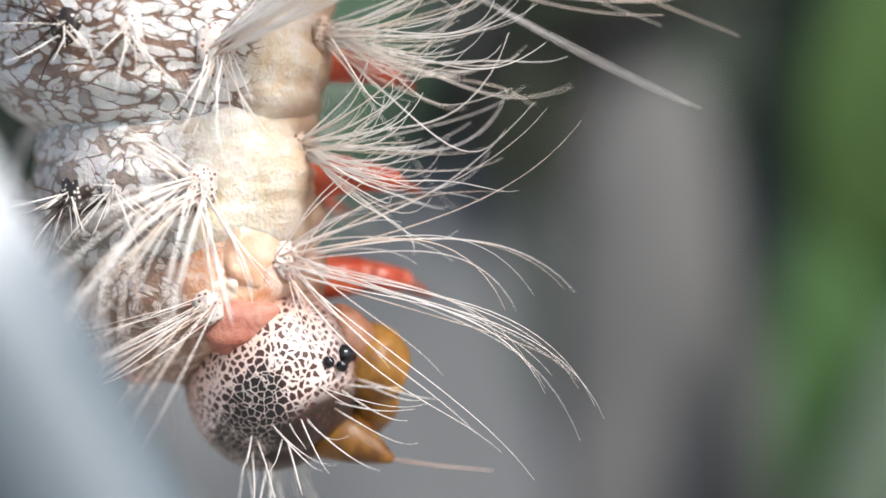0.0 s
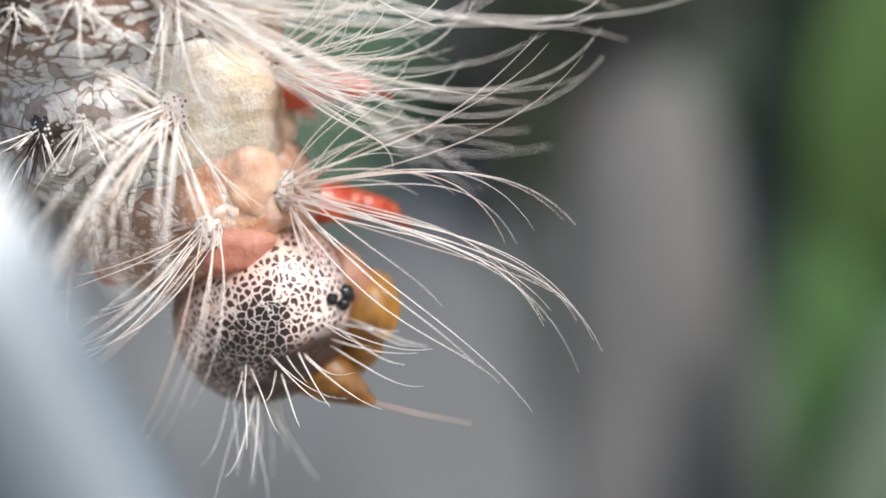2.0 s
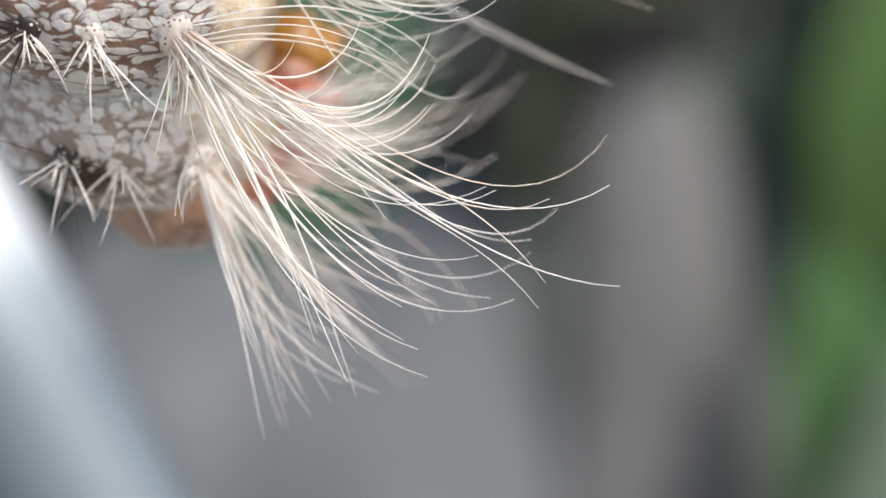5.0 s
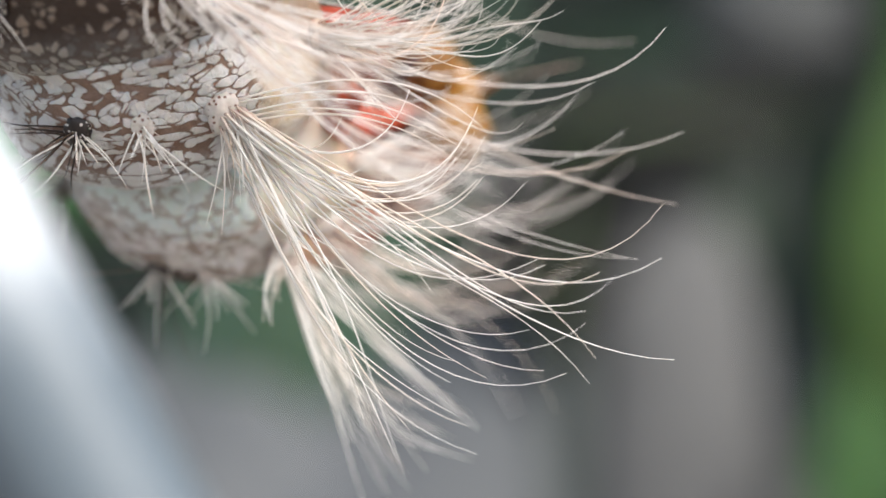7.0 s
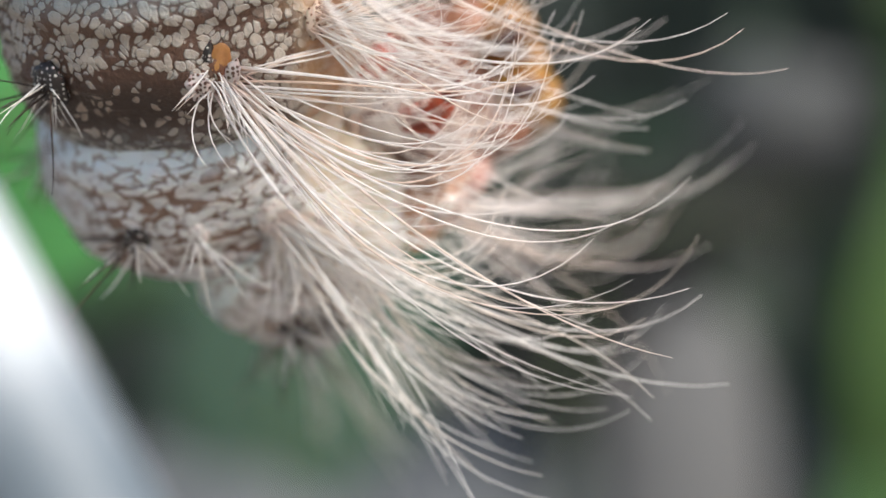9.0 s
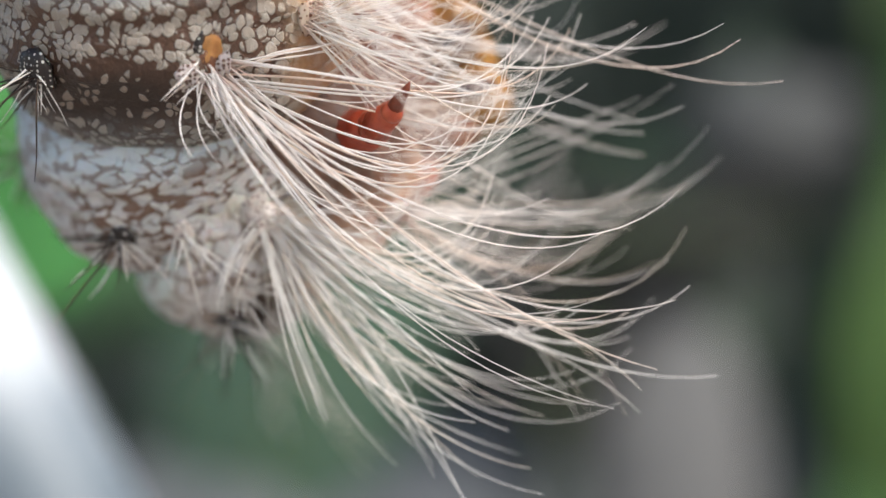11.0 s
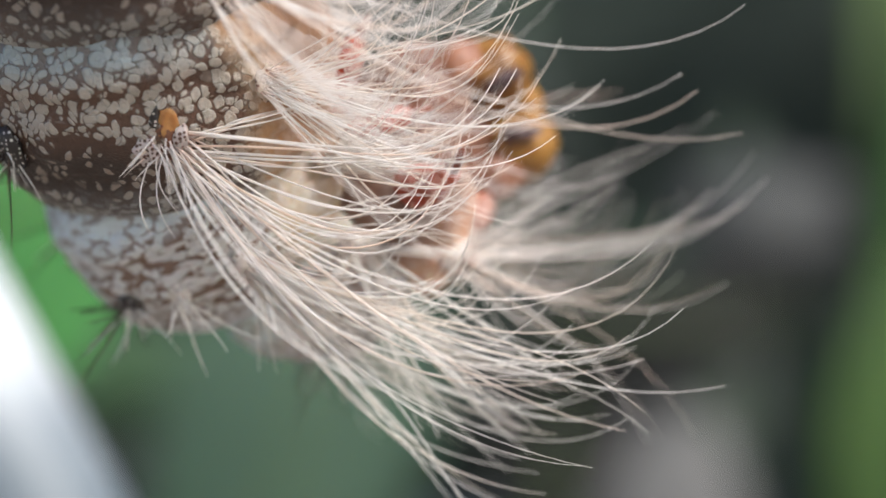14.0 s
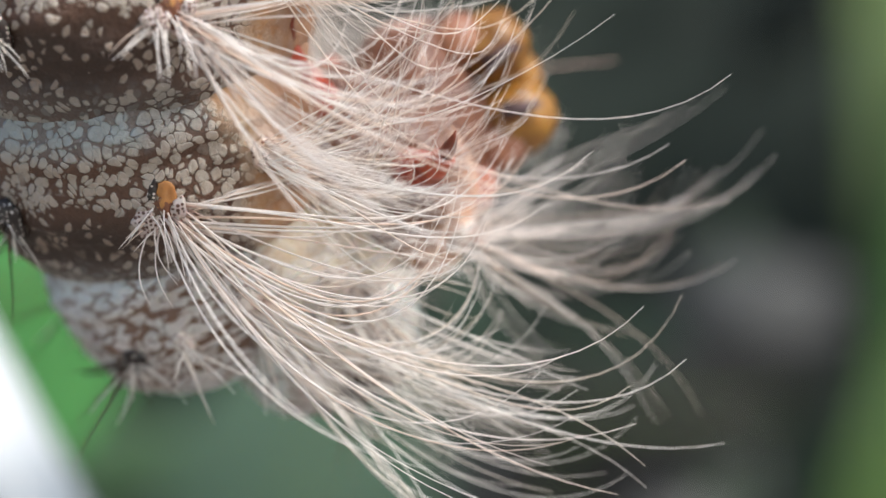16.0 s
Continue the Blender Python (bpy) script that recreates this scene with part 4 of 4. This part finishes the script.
HEAD_R = 3.08
head = part("head", head_mesh(HEAD_R), HEAD_NET, caterpillar, "rounded head with a pale net over dark maroon cells")
SEGMENTS["head"] = head
for side in (1, -1):
    # eye cluster, antenna and jaw of each side
    for k in range(5):
        a = radians(100 + 9 * k)
        c = Vector((math.sin(a) * 1.08 * side, math.cos(a) * 0.98, 0)) * (HEAD_R * 0.875) + Vector((0, 0, 1.45 + 0.25 * math.sin(k * 1.9)))
        part("eye", ball(c, (0.20, 0.20, 0.20) if k != 2 else (0.33, 0.33, 0.33), 16, 10), EYE_BLACK, head, "small glossy black eye")
    root = Vector((1.6 * side, -2.2, 2.0))
    tip = root + Vector((0.05 * side, -0.35, 0.65))
    part("antenna", tube([root, root.lerp(tip, 0.55), root.lerp(tip, 0.6), tip, tip + Vector((0.03 * side, -0.25, 0.22))], [0.42, 0.38, 0.22, 0.17, 0.015], 12), AMBER_PALE, head, "short amber antenna")
    part("mandible", ball((1.30 * side, -2.55, 1.35), (1.28, 1.28, 1.36), 22, 16, None, 0.16, 1.8), AMBER, head, "bulging amber jaw")
    part("cheek", ball((1.9 * side, -2.0, 0.5), (0.95, 0.9, 1.15), 20, 14, None, 0.15, 1.5), CHEEK_ORANGE, head, "orange-brown cheek beside the mouth")
    part("palp", tube([(0.8 * side, -2.9, 0.0), (1.0 * side, -3.6, 0.2), (1.0 * side, -4.1, 0.5)], [0.34, 0.24, 0.08], 12), BLUISH, head, "bluish grey mouth palp")
part("labrum", ball((0, -2.6, 2.35), (1.15, 0.8, 0.65), 20, 12, None, 0.15, 1.5), AMBER, head, "amber upper lip")
part("labium", tube([(-0.3, -0.9, 2.2), (-0.2, -1.5, 3.1), (-0.1, -1.9, 3.8), (0.0, -2.1, 4.2)], [1.0, 0.72, 0.36, 0.12], 16), AMBER, head, "amber lower lip drawn out to a spinneret")
part("silk_thread", tube([(0.0, -2.05, 4.15), (0.35, -3.1, 5.1), (0.85, -4.4, 6.2)], [0.05, 0.03, 0.015], 6), HAIR_LIGHT, head, "pale thread from the spinneret")
for i in range(17):
    # single face hairs, each from its own socket round the front of the head
    deg, z = -100 + 14.5 * i, 2.05 + 0.35 * math.sin(i * 2.3)
    R, T, Z = spokes(deg)
    k = math.sqrt(max(0.1, 1 - (z / (0.95 * HEAD_R)) ** 2)) * HEAD_R
    part("face_hair_tuft", tuft(800 + i, 2, R * (k * (0.84 if abs(deg) < 80 else 1.0)) + Z * z, 0.25, (R, T, Z), (0.60, 0.10, 1.0), (14, 16), (2.4, 4.6), (0.05, 0.10, -0.16), 0.026, 0.012, steps=10, wisps=2, pull=0.2), HAIR_LIGHT, head)


# ---- the stem in front ----
def stem_material():
    """A grey-green stem, darker low down and whiter towards its top, patchy at the change."""
    m, nt, b = mat("stem_grey_to_white")
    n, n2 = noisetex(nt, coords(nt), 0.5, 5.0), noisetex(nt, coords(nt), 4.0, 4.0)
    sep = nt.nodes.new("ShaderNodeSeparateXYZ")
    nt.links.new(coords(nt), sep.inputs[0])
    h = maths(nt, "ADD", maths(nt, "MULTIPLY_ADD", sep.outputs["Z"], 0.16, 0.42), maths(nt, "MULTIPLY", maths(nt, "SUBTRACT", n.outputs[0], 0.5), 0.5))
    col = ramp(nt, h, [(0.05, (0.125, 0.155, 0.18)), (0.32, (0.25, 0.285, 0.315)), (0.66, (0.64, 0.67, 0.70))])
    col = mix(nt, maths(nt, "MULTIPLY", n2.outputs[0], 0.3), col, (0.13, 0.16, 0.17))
    nt.links.new(col, b.inputs["Base Color"])
    b.inputs["Roughness"].default_value = 0.5
    bump(nt, b, n2.outputs[0], 0.00003, 0.6)
    return m


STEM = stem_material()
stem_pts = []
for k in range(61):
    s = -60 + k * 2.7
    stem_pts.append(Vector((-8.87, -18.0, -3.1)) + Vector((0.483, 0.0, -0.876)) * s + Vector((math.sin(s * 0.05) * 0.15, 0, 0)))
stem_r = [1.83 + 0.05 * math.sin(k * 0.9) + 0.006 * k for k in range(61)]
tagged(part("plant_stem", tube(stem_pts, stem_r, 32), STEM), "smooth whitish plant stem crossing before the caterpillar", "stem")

# ---- distance ----
def backdrop_material():
    """Out-of-focus undergrowth: dark green-grey with lighter grey and green patches, glowing faintly as distance."""
    m, nt, b = mat("undergrowth_distance")
    n1 = noisetex(nt, coords(nt), 0.022, 2.0, 0.5)
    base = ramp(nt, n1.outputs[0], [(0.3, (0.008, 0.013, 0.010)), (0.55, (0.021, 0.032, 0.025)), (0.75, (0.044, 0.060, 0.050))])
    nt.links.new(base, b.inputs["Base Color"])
    b.inputs["Roughness"].default_value = 0.95
    return m


V, F = grid(lambda u, v: ((u - 0.5) * 900, 360 - 120 * (2 * u - 1) ** 2, v * 800 - 95), 40, 30, wrap_u=False)
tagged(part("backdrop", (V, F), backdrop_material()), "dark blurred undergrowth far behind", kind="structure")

# Unseen soil sheet, added to bounce light onto the body from below.
SOIL = simple("soil_grey_brown", (0.16, 0.14, 0.12), (0.34, 0.31, 0.27), 0.004, 0.95)
V, F = grid(lambda u, v: ((u - 0.5) * 4e5, (v - 0.5) * 4e5, -92 + 3 * noise.noise((u * 90, v * 90, 0))), 60, 60, wrap_u=False)
tagged(part("ground", (V, F), SOIL), "unseen dry grey-brown soil below the plant, added to bounce light up", kind="structure")

LEAF_GREEN = simple("leaf_green", (0.012, 0.042, 0.009), (0.034, 0.100, 0.016), 0.035, 0.85, 0.1)
LEAF_BRIGHT = simple("leaf_bright_green", (0.025, 0.13, 0.028), (0.05, 0.20, 0.045), 0.10, 0.85, 0.1)
LEAF_MID = simple("leaf_mid_green", (0.028, 0.070, 0.012), (0.066, 0.125, 0.022), 0.05, 0.85, 0.1)
LEAF_YELLOW = simple("leaf_yellow_green", (0.042, 0.076, 0.020), (0.074, 0.118, 0.032), 0.06, 0.85, 0.1)
GREY_BARK = simple("bark_grey", (0.082, 0.082, 0.081), (0.165, 0.164, 0.16), 0.05, 0.85)
GREY_STONE = simple("stone_grey", (0.080, 0.087, 0.092), (0.145, 0.152, 0.158), 0.05, 0.9)


def leaf_blade(name, centre, length, width, turn, material, label, cup=0.18):
    """A leaf with a midrib fold, a drooping tip and real thickness."""
    nu, nv = 10, 24

    def face(sign):
        def fn(u, v):
            s = 2 * v - 1
            half = width * 0.5 * max(0.02, (1 - abs(s) ** 2.2)) ** 0.8 * (1 + 0.03 * math.sin(23 * v))
            x = (2 * u - 1) * half
            return Vector((x, cup * abs(x) + 0.10 * length * s * s + sign * 0.25, s * length * 0.5))
        return fn
    a = grid(face(1), nu, nv, wrap_u=False)
    c = grid(face(-1), nu, nv, wrap_u=False)
    m = turn.to_matrix()
    mesh = joined((a[0], a[1]), (c[0], [q[::-1] for q in c[1]]))
    mesh = ([tuple(m @ Vector(p) + Vector(centre)) for p in mesh[0]], mesh[1])
    rib = tube([m @ Vector((0, 0.10 * length * s * s - 0.4, s * length * 0.5)) + Vector(centre) for s in [k / 12 * 2 - 1 for k in range(13)]], [0.9 - 0.05 * k for k in range(13)], 8)
    ob = tagged(part(name, mesh, material), label, "leaf")
    part("midrib", rib, LEAF_YELLOW, ob)
    return ob


def turned(rx, ry, rz):
    return Euler((radians(rx), radians(ry), radians(rz)))


leaf = leaf_blade("leaf", (-39, 90, 25), 34, 26, turned(0, 62, 10), LEAF_BRIGHT, "bright green leaf hanging behind the stem")
part("leaf_stalk", tube([(-53, 92, 17), (-58, 95, 8), (-60, 96, -40), (-60, 96, -94)], [0.6, 0.8, 1.0, 1.2], 10), LEAF_YELLOW, leaf)
leaf_blade("leaf", (77, 240, 15), 214, 36, turned(0, 5, -10), LEAF_GREEN, "long green leaf standing upright far behind")
leaf_blade("leaf", (64, 225, -45), 100, 28, turned(0, -10, 12), LEAF_GREEN, "short green leaf near the grey stump")
leaf_blade("leaf", (75, 236, 33), 78, 34, turned(0, 22, 6), LEAF_MID, "yellowish green leaf catching light")
leaf_blade("leaf", (82, 255, 40), 268, 30, turned(0, -2, 8), LEAF_YELLOW, "yellowish green leaf standing upright far behind")

LEAF_DULL = simple("leaf_dull_green", (0.060, 0.092, 0.060), (0.11, 0.145, 0.10), 0.06, 0.85)
leaf_blade("leaf", (55, 268, -5), 180, 30, turned(0, -3, 6), LEAF_DULL, "dull dark green leaf far behind")
leaf_blade("leaf", (61, 212, -48), 92, 24, turned(0, 12, -8), LEAF_DULL, "dull dark green leaf before the brighter ones")
V, F = tube([(34, 250, -90), (32, 250, -40), (32, 251, -10), (31, 250, 14), (30, 250, 26), (29, 250, 31)], [17, 15, 13.5, 12.5, 9, 2], 24)
V = [(x + 1.6 * noise.noise((x * 0.1, y * 0.1, z * 0.08)), 250 + (y - 250) * 0.3, z + 2.5 * noise.noise((x * 0.15, 0, z * 0.1))) for x, y, z in V]
tagged(part("branch_stump", (V, F), GREY_BARK), "broken flattened grey branch stump far behind", "branch")
STALK_DULL = simple("stalk_dull_grey", (0.092, 0.105, 0.094), (0.145, 0.158, 0.145), 0.05, 0.9)
for x, w, top in ((15, 4.5, 18), (49, 5.5, 12), (55, 4.0, -4)):
    V, F = tube([(x + 1, 0, -92), (x, 0, -40), (x + 0.5, 0, top - 14), (x - 0.5, 0, top - 3), (x - 0.5, 0, top)], [w, w, w * 0.9, w * 0.6, 0.4], 18)
    V = [(a + 1.5 * noise.noise((a * 0.1, x, c * 0.06)), 254 + 0.3 * b, c) for a, b, c in V]
    tagged(part("dead_stalk", (V, F), STALK_DULL), "dull grey dead stalk beside the branch stump", "stalk", "dead stalks by the stump")
LEAF_TEAL = simple("leaf_shaded_green", (0.034, 0.072, 0.044), (0.060, 0.110, 0.070), 0.05, 0.85, 0.1)
leaf_blade("leaf", (-27, 258, 27), 84, 44, turned(0, 14, 4), LEAF_TEAL, "broad shaded green leaf far behind the stem")
# Near-black leaf shapes, added to stand for dark gaps round the stump.
LEAF_DARK = simple("leaf_gap_dark", (0.005, 0.006, 0.005), (0.016, 0.015, 0.013), 0.10, 0.9)
leaf_blade("leaf", (15, 244, 30), 46, 22, turned(0, 8, 5), LEAF_DARK, "blackish leaf shape added as the dark gap beside the grey stump")
leaf_blade("leaf", (30, 240, 41), 44, 17, turned(0, 84, 5), LEAF_DARK, "blackish leaf shape added as the dark gap over the grey stump")
for c, r in (((-4, 270, -46), (48, 24, 56)), ((-44, 268, -42), (30, 20, 48))):
    tagged(part("stone", ball(c, r, 28, 18, None, 0.3, 1.6), GREY_STONE), "rounded grey stone far behind", "stone", "stones in the distance")
SEED_GREY = simple("seed_head_grey", (0.035, 0.038, 0.037), (0.085, 0.088, 0.086), 0.08, 0.9)
seed_head = tagged(part("dry_seed_head", ball((49, 262, 60), (14, 6, 11), 28, 18, None, 0.5, 1.6), SEED_GREY), "dry grey seed head on a thin stalk", "seed head")
part("stalk", tube([(49, 262, -94), (48, 262, -20), (47, 262, 52)], [1.1, 0.9, 0.7], 8), GREY_BARK, seed_head)


def undergrowth():
    """Loose dark leaves and blades against the far wall of plants."""
    m, nt, b = mat("undergrowth_leaves")
    geo = nt.nodes.new("ShaderNodeNewGeometry")
    col = ramp(nt, geo.outputs["Random Per Island"], [(0.0, (0.016, 0.042, 0.024)), (0.3, (0.036, 0.078, 0.042)), (0.55, (0.060, 0.076, 0.068)), (0.75, (0.022, 0.032, 0.028)), (0.9, (0.092, 0.098, 0.094)), (1.0, (0.050, 0.125, 0.042))])
    n = noisetex(nt, coords(nt), 0.2, 3.0)
    nt.links.new(mix(nt, maths(nt, "MULTIPLY", n.outputs[0], 0.35), col, (0.012, 0.018, 0.014)), b.inputs["Base Color"])
    b.inputs["Roughness"].default_value = 0.85
    rng = random.Random(77)
    V, F = [], []
    for i in range(110):
        c = Vector((rng.uniform(-150, 160), rng.uniform(285, 335), rng.uniform(-80, 190)))
        L, W = rng.uniform(26, 60), rng.uniform(10, 24)
        q = Euler((rng.uniform(-0.7, 0.7), rng.uniform(-1.6, 1.6), rng.uniform(-0.7, 0.7))).to_matrix()
        pts = []
        for sgn in (0.2, -0.2):
            for j in range(9):
                t = j / 8 * 2 - 1
                h = W * 0.5 * max(0.03, 1 - abs(t) ** 2.2)
                for x in (-1, 0, 1):
                    pts.append(q @ Vector((x * h, 0.2 * abs(x) * h + sgn + 0.1 * L * t * t, t * L * 0.5)) + c)
        k = len(V)
        V += [tuple(p) for p in pts]
        for s in (0, 27):
            for j in range(8):
                for x in range(2):
                    f = [k + s + j * 3 + x, k + s + j * 3 + x + 1, k + s + j * 3 + x + 4, k + s + j * 3 + x + 3]
                    F.append(tuple(f if s else f[::-1]))
        for j in range(8):
            F.append((k + j * 3, k + 27 + j * 3, k + 27 + j * 3 + 3, k + j * 3 + 3))
            F.append((k + j * 3 + 2, k + j * 3 + 5, k + 27 + j * 3 + 5, k + 27 + j * 3 + 2))
    tagged(part("undergrowth", (V, F), m), "dark green and grey leaves of the undergrowth far behind", "plants", kind="stuff")


undergrowth()


def motions():
    for key, rows in ROWS.items():
        walk(SEGMENTS[key], [(t, pose(x * MM, y * MM, z * MM, rx, ry, rz)) for t, x, y, z, rx, ry, rz in rows])
    # bundles swing on their warts: the way that each one hangs in the place
    for ob, root, rest, key, way, ways in SWINGS:
        free = rest.transposed() @ Vector(way).normalized()
        rows = []
        for t, w, *twist in ways:
            aim = lie(key, t).transposed() @ Vector(w).normalized()
            q = Matrix.Rotation(radians(twist[0] if twist else 0), 4, aim) @ free.rotation_difference(aim).to_matrix().to_4x4()
            rows.append((t, Matrix.Translation(root * MM) @ q @ Matrix.Translation(-root * MM)))
        walk(ob, rows)


motions()
